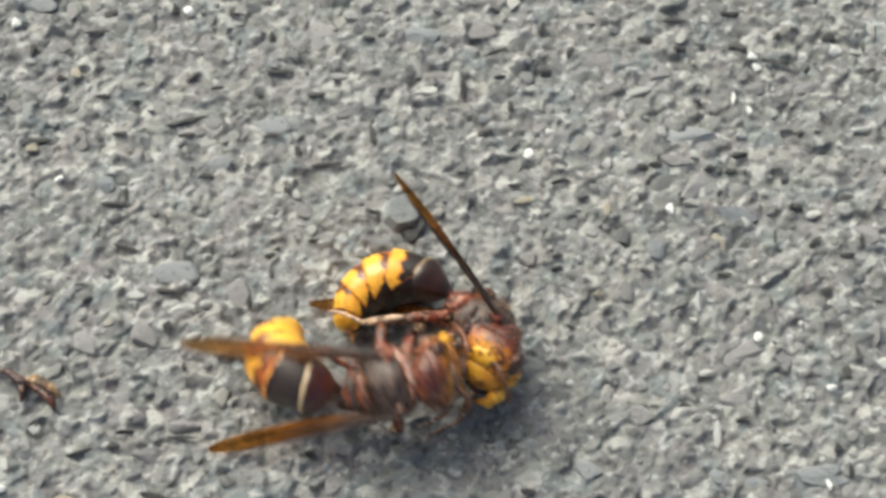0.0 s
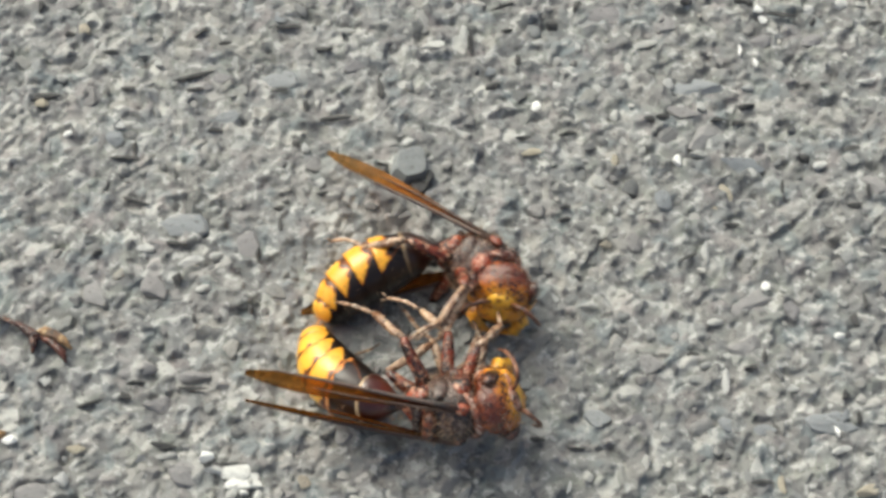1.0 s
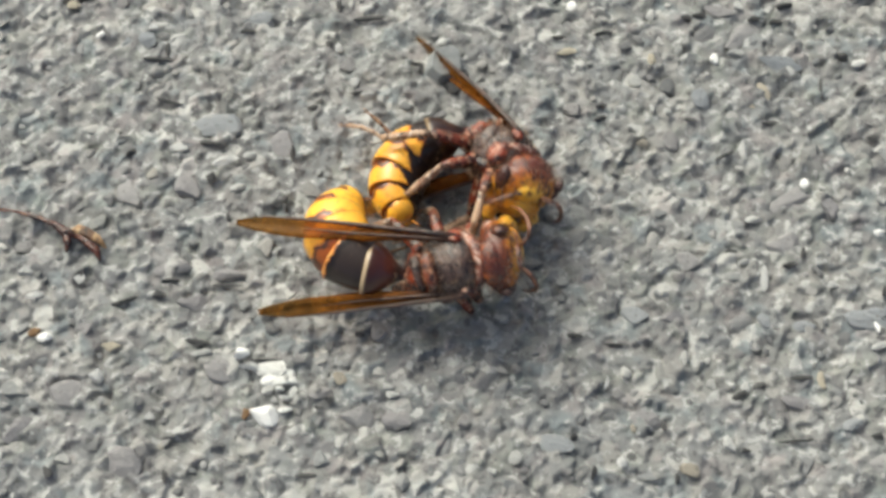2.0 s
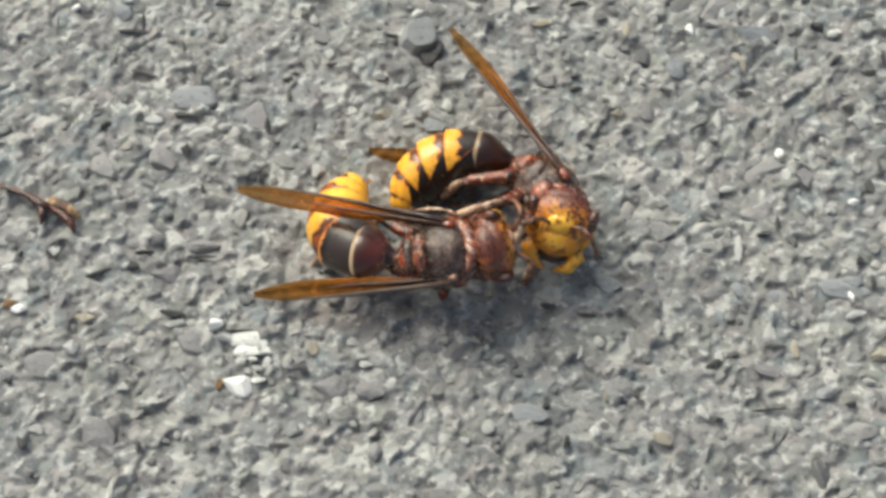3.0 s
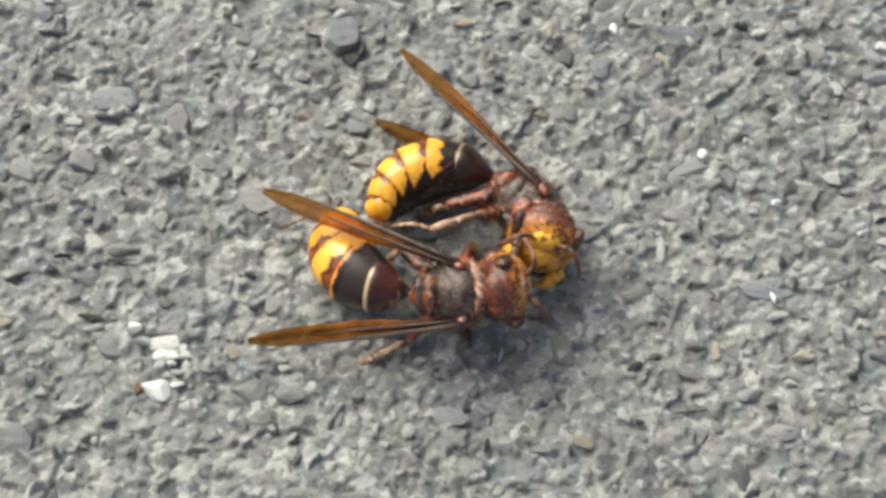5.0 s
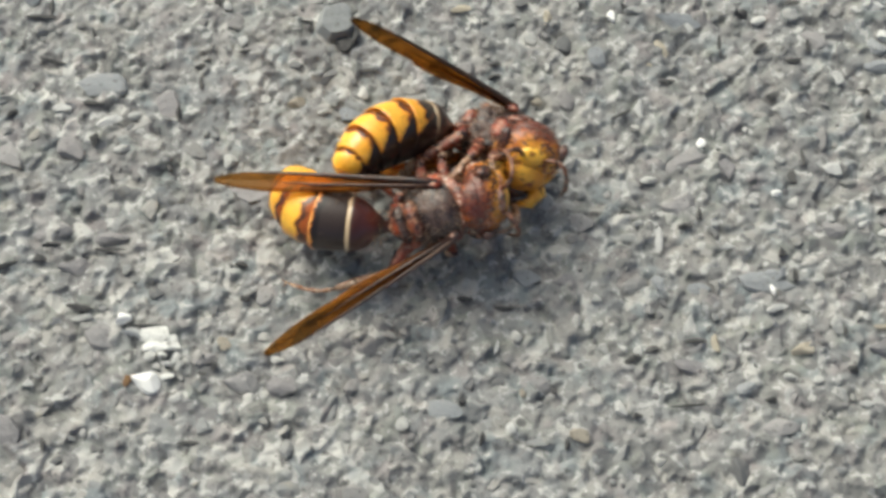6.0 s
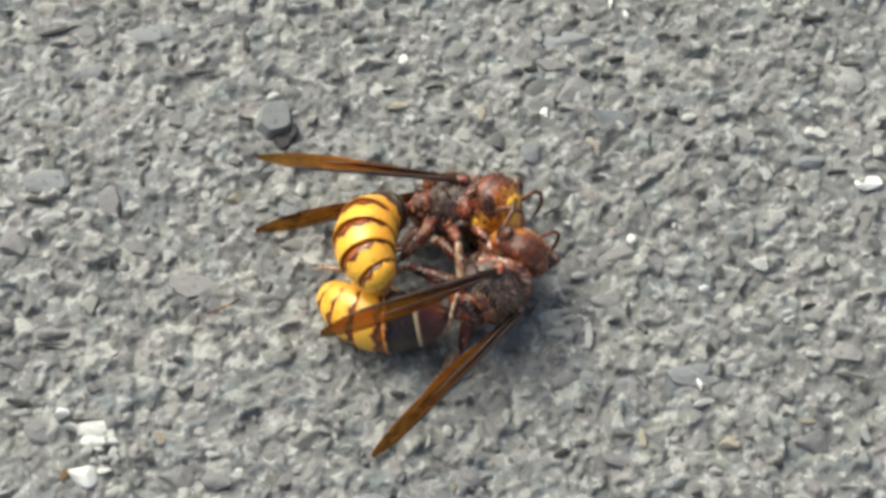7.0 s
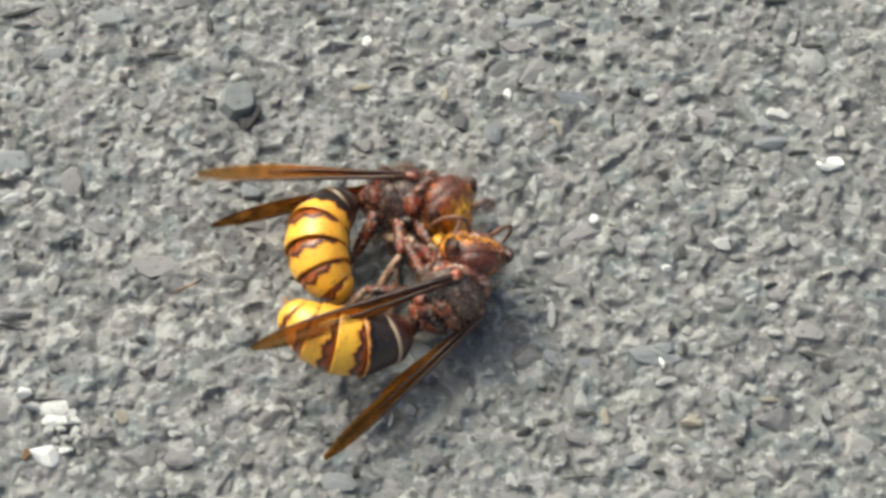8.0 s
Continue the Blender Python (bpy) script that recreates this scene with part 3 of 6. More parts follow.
set_stones("blue", [(-34.9, 7.0, 2.16, 1.56), (-23.1, 9.1, 1.6, 0.92), (-26.6, -3.0, 2.5, 1.24), (-2.8, -5.9, 1.21, 1.04), (29.0, 3.7, 2.34, 1.08), (21.1, -0.1, 0.89, 1.63), (13.8, -23.0, 1.21, 1.08), (5.8, -35.8, 1.69, 0.8), (35.9, -23.6, 2.2, 0.96), (26.4, -23.5, 1.05, 0.91), (29.5, -24.2, 0.94, 0.56), (33.3, -34.1, 0.92, 0.76), (48.2, 0.7, 0.88, 1.39), (-42.8, 28.3, 2.26, 0.98), (-17.8, 21.3, 1.23, 0.75), (-17.5, 13.6, 1.85, 1.05), (-2.6, 24.7, 2.48, 1.78), (4.1, 14.7, 0.64, 0.66), (25.7, 12.6, 2.42, 1.31), (48.5, -1.3, 1.84, 0.87), (36.7, -22.9, 1.17, 0.79)])
set_stones("grey", [(-11.3, -13.9, 2.71, 1.54), (-19.6, -5.0, 1.44, 1.6), (-28.7, -9.4, 1.54, 1.33), (-34.4, -10.2, 1.53, 1.33), (-30.0, -17.9, 1.94, 0.93), (-24.6, -18.6, 1.45, 0.87), (-27.9, -21.5, 1.71, 0.98), (-24.6, -28.0, 1.68, 1.39), (-8.4, -33.2, 1.45, 0.92), (-10.0, -24.6, 1.43, 0.96), (-12.3, -32.9, 1.66, 1.2), (-33.7, -37.7, 1.85, 1.6), (-15.5, -30.7, 1.04, 0.82), (-17.8, -27.3, 0.63, 0.61), (25.6, 6.8, 1.8, 1.61), (23.7, 9.8, 1.58, 0.72), (28.4, -16.0, 1.98, 1.75), (19.0, -17.3, 1.23, 1.11), (14.3, -33.3, 1.44, 1.3), (28.5, -31.8, 1.86, 0.93), (35.3, -37.9, 2.13, 0.9), (29.3, -11.0, 2.38, 1.43), (41.7, 1.7, 1.77, 1.26), (17.0, -23.3, 1.05, 0.96)])
set_stones("grey", [(33.0, -11.9, 1.4, 1.19), (-24.2, 13.6, 1.39, 1.05), (-12.3, 24.7, 2.13, 1.78), (-9.5, 15.6, 1.62, 1.12), (15.6, 21.3, 2.11, 1.76), (22.1, 20.6, 1.29, 1.75), (32.4, 18.2, 1.4, 0.74), (38.3, 18.6, 1.63, 1.21), (3.9, 25.4, 1.66, 1.17), (-38.9, 27.5, 0.65, 1.25), (42.1, -18.3, 1.72, 1.27), (48.1, -17.3, 1.29, 0.93), (49.9, -21.3, 1.92, 1.43), (46.4, -30.2, 2.09, 1.37), (-38.0, -24.0, 1.22, 0.8), (-39.0, -30.8, 1.89, 1.38), (-43.5, -34.0, 1.41, 1.42)])
# dark chips laid where shade falls between and beneath the stones
set_stones("dark", [(-32.5, 4.8, 1.41, 0.26, 0), (-31.9, 6.0, 0.28, 0.78, 0), (-23.9, 7.9, 0.85, 0.26, 0), (-31.3, -0.1, 1.46, 0.25, -15), (-27.5, 2.7, 0.28, 0.64, 0), (-17.0, -1.0, 0.56, 0.31, 0), (-16.9, -2.8, 0.22, 0.99, 0), (-19.0, -5.9, 0.22, 0.86, 0), (-26.9, -8.6, 0.44, 0.73, 0), (-27.3, -4.8, 1.0, 0.31, 0), (-34.7, -5.6, 0.5, 0.49, 0), (-12.6, 0.6, 0.84, 0.25, 0), (-15.6, 6.3, 0.4, 0.52, 0), (-7.3, 3.9, 0.67, 0.26, 0), (-6.5, 3.3, 0.22, 0.64, 0), (-11.4, 9.2, 1.59, 0.26, 0), (-30.2, -19.3, 0.97, 0.29, 0), (-24.5, -20.0, 1.28, 0.23, 0), (-31.2, -20.6, 0.64, 0.35, 0)])
set_stones("dark", [(-34.6, -21.4, 1.28, 0.23, 15), (-27.1, -25.6, 1.06, 0.34, 0), (-20.4, -27.6, 2.0, 0.17, 0), (-14.7, -31.3, 0.36, 0.49, 0), (-15.7, -32.2, 0.42, 0.22, 0), (-12.1, -25.0, 0.79, 0.23, 0), (-12.4, -21.6, 0.59, 0.29, 0), (-24.9, -12.8, 0.22, 0.66, 0), (-29.6, -38.6, 0.26, 0.69, 0), (-16.7, -38.7, 0.92, 0.21, 0), (-19.5, -11.7, 0.38, 0.42, 0), (27.1, 8.8, 1.01, 0.26, 0), (29.0, 8.4, 0.73, 0.26, 0), (20.3, 8.9, 0.62, 0.26, 0), (11.8, 7.4, 0.9, 0.26, 15), (11.3, -0.9, 0.5, 0.25, 0), (11.3, -2.1, 0.61, 0.31, 0), (20.1, -2.6, 0.61, 0.25, 0), (33.0, 0.9, 0.22, 1.26, 0)])
set_stones("dark", [(36.9, 0.6, 0.72, 0.32, 25), (40.1, -0.8, 0.83, 0.31, 0), (41.6, 0.5, 0.22, 0.69, 0), (23.3, -6.3, 0.98, 0.24, 20), (27.6, -3.0, 0.82, 0.25, 0), (39.1, -13.2, 0.48, 0.65, 0), (40.1, -11.2, 0.22, 1.32, 0), (37.6, -4.7, 0.49, 0.49, 0), (46.7, -4.3, 0.71, 0.19, 0), (46.7, -6.7, 0.22, 0.55, 0), (35.5, 4.4, 0.5, 0.45, 0), (30.0, -16.7, 0.21, 0.93, 0), (23.1, -16.5, 0.75, 0.23, 0), (28.6, -18.0, 0.59, 0.29, 0), (27.4, -24.6, 0.79, 0.23, 0), (28.8, -29.5, 0.88, 0.22, 0), (25.0, -30.1, 0.78, 0.28, 30), (22.9, -31.2, 0.78, 0.27, 35), (28.1, -35.6, 1.43, 0.16, 0)])
set_stones("dark", [(35.2, -35.2, 0.56, 0.27, 0), (42.9, -32.3, 0.46, 0.38, 0), (42.5, -28.7, 0.21, 0.61, 0), (7.6, -35.1, 0.36, 0.48, 0), (15.8, -34.1, 0.26, 0.49, 0), (9.3, -38.6, 0.25, 0.63, 0), (16.9, -39.2, 0.2, 0.58, 0), (37.4, -20.8, 0.42, 0.46, 0), (38.5, -23.1, 0.26, 0.62, 0), (11.6, -26.1, 0.94, 0.22, 0), (8.0, -25.2, 0.58, 0.23, 0), (23.2, -36.4, 0.46, 0.21, 0), (-42.6, 22.6, 0.41, 0.62, 0), (-36.3, 24.7, 1.3, 0.28, 10), (-35.0, 27.1, 0.77, 0.35, 15), (-25.7, 19.6, 0.29, 1.21, -45), (-17.2, 20.1, 1.46, 0.27, 0), (-26.2, 14.3, 1.62, 0.26, 20), (-28.2, 27.8, 0.42, 0.63, 0)])
set_stones("dark", [(-23.2, 18.1, 0.76, 0.2, 0), (-17.5, 12.4, 0.86, 0.2, 0), (-26.1, 12.6, 0.75, 0.26, 0), (-32.8, 12.8, 0.75, 0.26, 0), (-7.1, 13.1, 0.29, 1.24, 0), (-13.0, 17.4, 0.76, 0.27, 0), (-14.8, 10.7, 0.29, 0.58, 0), (-17.9, 24.4, 0.41, 0.62, 0), (-7.6, 24.0, 0.77, 0.27, 0), (-21.6, 27.1, 0.77, 0.21, 0), (-41.6, 12.0, 1.61, 0.33, 10), (-35.1, 17.1, 0.76, 0.27, 0), (-39.4, 19.3, 0.64, 0.27, 0), (10.4, 25.4, 0.3, 0.9, 0), (5.7, 22.6, 1.29, 0.27, 20), (2.1, 17.6, 0.29, 1.2, 0), (4.4, 13.1, 0.81, 0.46, 25), (10.6, 20.3, 0.64, 0.47, 0), (5.9, 19.6, 0.53, 0.34, 20)])
set_stones("dark", [(13.3, 22.6, 0.29, 0.89, -30), (24.1, 26.4, 1.31, 0.28, 0), (21.3, 24.0, 0.89, 0.27, 0), (24.8, 23.0, 0.65, 0.34, 0), (30.1, 27.1, 1.66, 0.28, 0), (31.0, 23.3, 1.0, 0.55, 0), (34.7, 21.3, 1.41, 0.27, 0), (34.9, 24.4, 0.47, 0.55, 0), (37.9, 20.6, 0.47, 0.54, 0), (40.5, 24.4, 0.77, 0.41, 20), (43.7, 23.0, 0.24, 0.89, 0), (44.3, 20.3, 0.76, 0.27, 0), (37.3, 13.0, 1.61, 0.2, 0), (30.2, 10.3, 0.75, 0.39, 0), (21.5, 9.1, 0.63, 0.26, 0), (7.0, 16.2, 0.29, 0.66, 0), (7.2, 6.8, 0.74, 0.25, 0), (40.3, 5.4, 0.74, 0.25, 0), (51.2, -2.6, 1.11, 0.31, 0)])
set_stones("dark", [(47.1, 15.2, 0.63, 0.27, 0), (50.5, 14.8, 1.15, 0.27, 0), (53.5, 9.5, 1.03, 0.33, 0), (50.7, -24.0, 1.38, 0.23, -10), (51.6, -25.0, 0.37, 0.45, 0), (47.1, -16.8, 0.75, 0.29, 15), (52.6, -15.9, 0.97, 0.23, 20), (-40.3, -38.1, 0.46, 0.64, 0), (-38.6, -18.8, 0.22, 0.7, 0), (-42.1, -32.1, 0.47, 0.22, 0)])
# a large white stone with a rust-brown crumb, and the bleached, broken patch beside it
lay_stone(-20.8, -32.8, 1.8, 1.35, M_QUARTZ, "white quartz stone set in the asphalt", turn=-12, proud=1.0, thick=0.75)
lay_stone(-22.4, -32.5, 0.7, 1.1, M_RUSTY, "rust-brown crumb beside a white stone", turn=10, proud=0.55, thick=0.8)
lay_stone(-42.7, -24.4, 0.7, 0.5, M_RUSTY, "rust-brown crumb beside a white stone", turn=30, proud=0.55, thick=0.8)
PATCH = [(-19.2, -28.5, 1.5, 0.8), (-20.4, -28.4, 1.0, 0.6), (-21.8, -28.2, 1.2, 0.4), (-19.9, -29.4, 0.9, 0.6), (-18.6, -29.5, 0.75, 0.5), (-18.2, -30.7, 0.4, 0.6), (-20.5, -30.4, 0.55, 0.45), (-19.4, -30.3, 0.4, 0.3), (-17.8, -31.4, 0.36, 0.5), (-18.9, -31.2, 0.5, 0.33), (-19.8, -31.5, 0.42, 0.33), (-19.0, -32.4, 0.68, 0.38)]
for k, (x, y, rx, ry) in enumerate(PATCH):
    lay_stone(x, y, (1.85 if k < 5 else 1.4) * rx, (1.5 if k < 5 else 1.35) * ry, M_BLEACHED if k not in (6, 8, 9, 10) else M_PALE, "flat white flake, part of a bleached patch", turn=dice.uniform(-18, 18), proud=0.66, thick=0.7)
# one proud stone; black chips stand in for the shaded hollow under its edge
lay_stone(-4.0, 3.5, 2.2, 2.3, M_SMOOTH, "proud blue-grey stone with a broken edge", turn=4, proud=1.5, thick=0.85, shape=22)
lay_stone(-2.9, 1.3, 1.7, 0.95, M_SHADE, "black chip standing in for shade under a proud stone", turn=12, proud=0.75, thick=0.9)
lay_stone(-2.1, 2.3, 0.6, 1.2, M_SHADE, "black chip standing in for shade under a proud stone", turn=-8, proud=0.7, thick=0.9)


def scatter():
    """The remaining stones: sizes from large to small, none overlapping by much."""
    taken = np.array(TAKEN)
    rest = []
    for count, low, high in ((40, 1.9, 2.5), (240, 1.1, 1.7), (720, 0.6, 1.0), (1000, 0.3, 0.55)):
        for _ in range(count):
            for _try in range(7):
                x, y, r = dice.uniform(X0, X1), dice.uniform(Y0, Y1), dice.uniform(low, high)
                gap = (taken[:, 0] - x) ** 2 + (taken[:, 1] - y) ** 2 - (0.86 * (taken[:, 2] + r)) ** 2
                if gap.min() > 0:
                    taken = np.vstack([taken, (x, y, r)])
                    rest.append((x, y, r))
                    break
    return rest


def lay_rest(rest):
    near = [s for s in rest if abs(s[0] - 4) < 34 and abs(s[1] + 10) < 24]
    singles = set(sorted(near, key=lambda s: -s[2])[:70])
    verts, faces, total = [], [], 0
    for s in rest:
        x, y, r = s
        stretch = dice.uniform(0.75, 1.35)
        proud = dice.uniform(-0.05, 0.3) if r > 0.6 else dice.uniform(0.0, 0.34)
        if s in singles:
            lay_stone(x, y, r * stretch, r / stretch, M_STONE, proud=proud, thick=0.6)
            continue
        shape = broken(*((BALL[0], dice, 11) if r > 0.6 else (PEBBLE[0], dice, 6)))
        rz = dice.uniform(0.5, 0.8) * r
        v = (shape * (r * stretch, r / stretch, rz)) @ spin(dice).T + (x, y, proud + float(swell(x, y)) - 0.55 * rz)
        f = (BALL if r > 0.6 else PEBBLE)[1]
        verts.append(v)
        faces.append(f + total)
        total += len(v)
    mesh = bpy.data.meshes.new("crushed_stone")
    mesh.from_pydata((np.concatenate(verts) * MM).tolist(), [], np.concatenate(faces).tolist())
    mesh.materials.append(M_GRIT)
    ob = new("crushed_stone", mesh)
    ob.parent = ground
    tagged(ob, "grey crushed stone worn level in the asphalt", kind="stuff")


# ---- small litter ----
def husk():
    """A dry, curled scrap of plant."""
    thing = tagged(new("plant_husk"), "dry brown curled plant husk on the asphalt", "plant scrap")
    bm = bmesh.new()
    limb(bm, [(-7.6, 3.3, 0.5), (-5.6, 2.9, 0.7), (-3.6, 2.2, 0.9), (-2.0, 1.6, 0.8), (-0.8, 0.7, 0.7), (0.3, 0.3, 0.7)], [0.1, 0.2, 0.24, 0.3, 0.55, 0.3], 9)
    limb(bm, [(-0.8, 0.7, 0.7), (-0.5, -0.3, 0.6), (-0.6, -1.3, 0.4)], [0.4, 0.4, 0.1], 8)
    limb(bm, [(0.2, 0.4, 0.7), (1.3, -0.3, 0.8), (2.3, -1.2, 0.6), (2.7, -2.2, 0.4)], [0.3, 0.35, 0.45, 0.12], 8)
    part("stalk", bm, M_EYE, thing)
    bm = bmesh.new()
    limb(bm, [(-0.4, 0.8, 0.9), (0.4, 0.9, 1.1), (1.3, 0.6, 1.1), (2.3, 0.0, 0.9), (3.2, -0.9, 0.6)], [0.15, 0.55, 0.5, 0.4, 0.1], 9)
    for v in bm.verts:
        v.co.z = 0.55 + 0.5 * (v.co.z - 0.55)
    part("bract", bm, M_HUSK, thing, "pale brown papery bract")
    at(thing, -39.6, -15.2, 0.35, 0, 0, 0)


def fibre():
    """A short rust-brown fibre beside a white chip."""
    bm = bmesh.new()
    limb(bm, [(-1.6, -0.7, 0.45), (-0.6, -0.3, 0.65), (0.5, 0.1, 0.6), (1.5, 0.8, 0.5)], [0.08, 0.13, 0.14, 0.1], 8)
    ob = part("plant_fibre", bm, M_HUSK)
    tagged(ob, "short rust-brown plant fibre on the asphalt", "plant scrap")
    at(ob, -8.4, -16.3, 0.1)


husk()
fibre()


# ---- the hornets ----
def wing(parent, side):
    """A lengthwise folded fore wing (pointing to -y) with its hind wing and stout front vein."""
    def blade(length, widths, lift, thick=0.05):
        bm = bmesh.new()
        rows = []
        for k in range(len(widths)):
            u = k / (len(widths) - 1)
            front, back = widths[k]
            row = []
            for j in range(7):
                w = j / 6
                x = side * (front + (back - front) * w)
                z = lift + 0.16 * math.sin(w * 9.0 + 0.6) * min(1.0, 3 * u) * (0.4 + 0.6 * w) - 0.6 * u * u
                row.append((x, -length * u, z))
            rows.append(row)
        for sheet in (0, 1):
            grid = [[bm.verts.new((x, y, z + (thick if sheet else 0))) for x, y, z in row] for row in rows]
            for r0, r1 in zip(grid, grid[1:]):
                for j in range(6):
                    bm.faces.new((r0[j], r0[j + 1], r1[j + 1], r1[j]))
        return bm
    fore = blade(19.8, [(0.3, -0.2), (0.35, -0.26), (0.42, -0.34), (0.48, -0.44), (0.55, -0.56), (0.62, -0.7), (0.68, -0.84), (0.72, -0.98), (0.74, -1.06), (0.72, -1.06), (0.64, -0.96), (0.48, -0.76), (0.1, -0.4)], 0.0)
    ob = part("wing", fore, M_WING, parent, "narrow amber-brown folded fore wing")
    hind = blade(12.0, [(0.2, -0.2), (0.25, -0.3), (0.25, -0.42), (0.2, -0.6), (0.0, -0.85), (-0.2, -0.95), (-0.45, -0.8)], -0.22)
    part("hind_wing", hind, M_WING, ob, "small amber hind wing")
    bm = bmesh.new()
    limb(bm, [(side * 0.33, 0.4, 0.05), (side * 0.45, -2.5, 0.1), (side * 0.5, -5.5, 0.1), (side * 0.57, -8.5, 0.03), (side * 0.63, -11.5, -0.15), (side * 0.66, -14.5, -0.3), (side * 0.6, -17.4, -0.45)],
         [0.3, 0.26, 0.22, 0.2, 0.17, 0.13, 0.05], 8)
    part("wing_vein", bm, M_VEIN, ob, "dark brown leading vein")
    bm = bmesh.new()
    limb(bm, [(side * 0.0, 0.2, 0.05), (side * -0.1, -3.0, 0.15), (side * -0.2, -6.5, 0.15), (side * -0.3, -10.0, 0.05), (side * -0.2, -13.5, -0.1)], [0.18, 0.14, 0.12, 0.1, 0.04], 8)
    part("wing_vein", bm, M_VEIN, ob, "dark brown middle vein")
    return ob


LEGS = {  # root; knee, ankle, foot: millimetres from the root, for the right side
    "front": ((1.1, 2.3, -2.3), (2.4, 1.4, -1.9), (1.5, 3.0, -5.3), (0.7, 2.2, -8.2)),
    "middle": ((1.4, 0.4, -2.7), (3.2, 0.8, -2.4), (2.3, 0.2, -6.6), (1.6, -1.8, -9.8)),
    "hind": ((1.4, -1.5, -2.3), (3.4, -2.3, -2.2), (2.2, -5.4, -5.6), (1.2, -9.2, -7.4)),
}
SPLAYED = ((1.4, -1.5, -2.3), (2.8, -3.2, 0.3), (2.9, -8.2, 0.2), (1.2, -12.6, -1.0))     # a hind leg dragged out behind


def leg(parent, which, side, joints=None):
    root, knee, ankle, foot = (Vector((side * p[0], p[1], p[2])) for p in (joints or LEGS[which]))
    bm = bmesh.new()
    limb(bm, [(0, 0, 0.7), (0.25 * knee.x, 0.15 * knee.y, -0.1), 0.5 * knee + Vector((0, 0, 0.25)), 0.8 * knee + Vector((0, 0, 0.15)), knee], [0.8, 0.66, 0.64, 0.52, 0.34])
    ob = part("leg", bm, M_LEG, parent)
    ob.matrix_basis = pose(*(root * MM))
    bm = bmesh.new()
    limb(bm, [knee, knee.lerp(ankle, 0.3) + Vector((0, 0, 0.15)), knee.lerp(ankle, 0.75), ankle], [0.3, 0.4, 0.44, 0.32])
    part("tibia", bm, M_TIBIA, ob, "tan shin")
    bm = bmesh.new()
    points, radii = [], []
    for k in range(9):
        points.append(ankle.lerp(foot, k / 8) + Vector((side * 0.5 * math.sin(k / 8 * math.pi), 0, 0.25 * math.sin(k / 8 * math.pi))))
        radii.append(0.23 if k % 2 == 0 else 0.16)
    radii[-1] = 0.1
    limb(bm, points, radii)
    for toe in (-1, 1):
        limb(bm, [foot, foot + Vector((0.28 * toe, -0.2, -0.1)), foot + Vector((0.42 * toe, -0.35, -0.38))], [0.09, 0.07, 0.02], 6)
    part("tarsus", bm, M_TIBIA, ob)
    return ob


def felt(parent, count, size, centre, length, seed):
    """Short hairs all over an ellipsoid, one joined tuft."""
    rng = random.Random(seed)
    bm = bmesh.new()
    for _ in range(count):
        n = Vector((rng.gauss(0, 1), rng.gauss(0, 1), rng.gauss(0, 1))).normalized()
        p = Vector((n.x * size[0], n.y * size[1], n.z * size[2])) * 0.97 + Vector(centre)
        way = (n + Vector((rng.gauss(0, 0.4), rng.gauss(0, 0.4) - 0.3, rng.gauss(0, 0.4)))).normalized()
        limb(bm, [p, p + way * length * rng.uniform(0.4, 1.1)], [0.03, 0.01], 3)
    return tagged(part("felt", bm, M_HAIR, parent, "fine tan hair", False), kind="stuff")


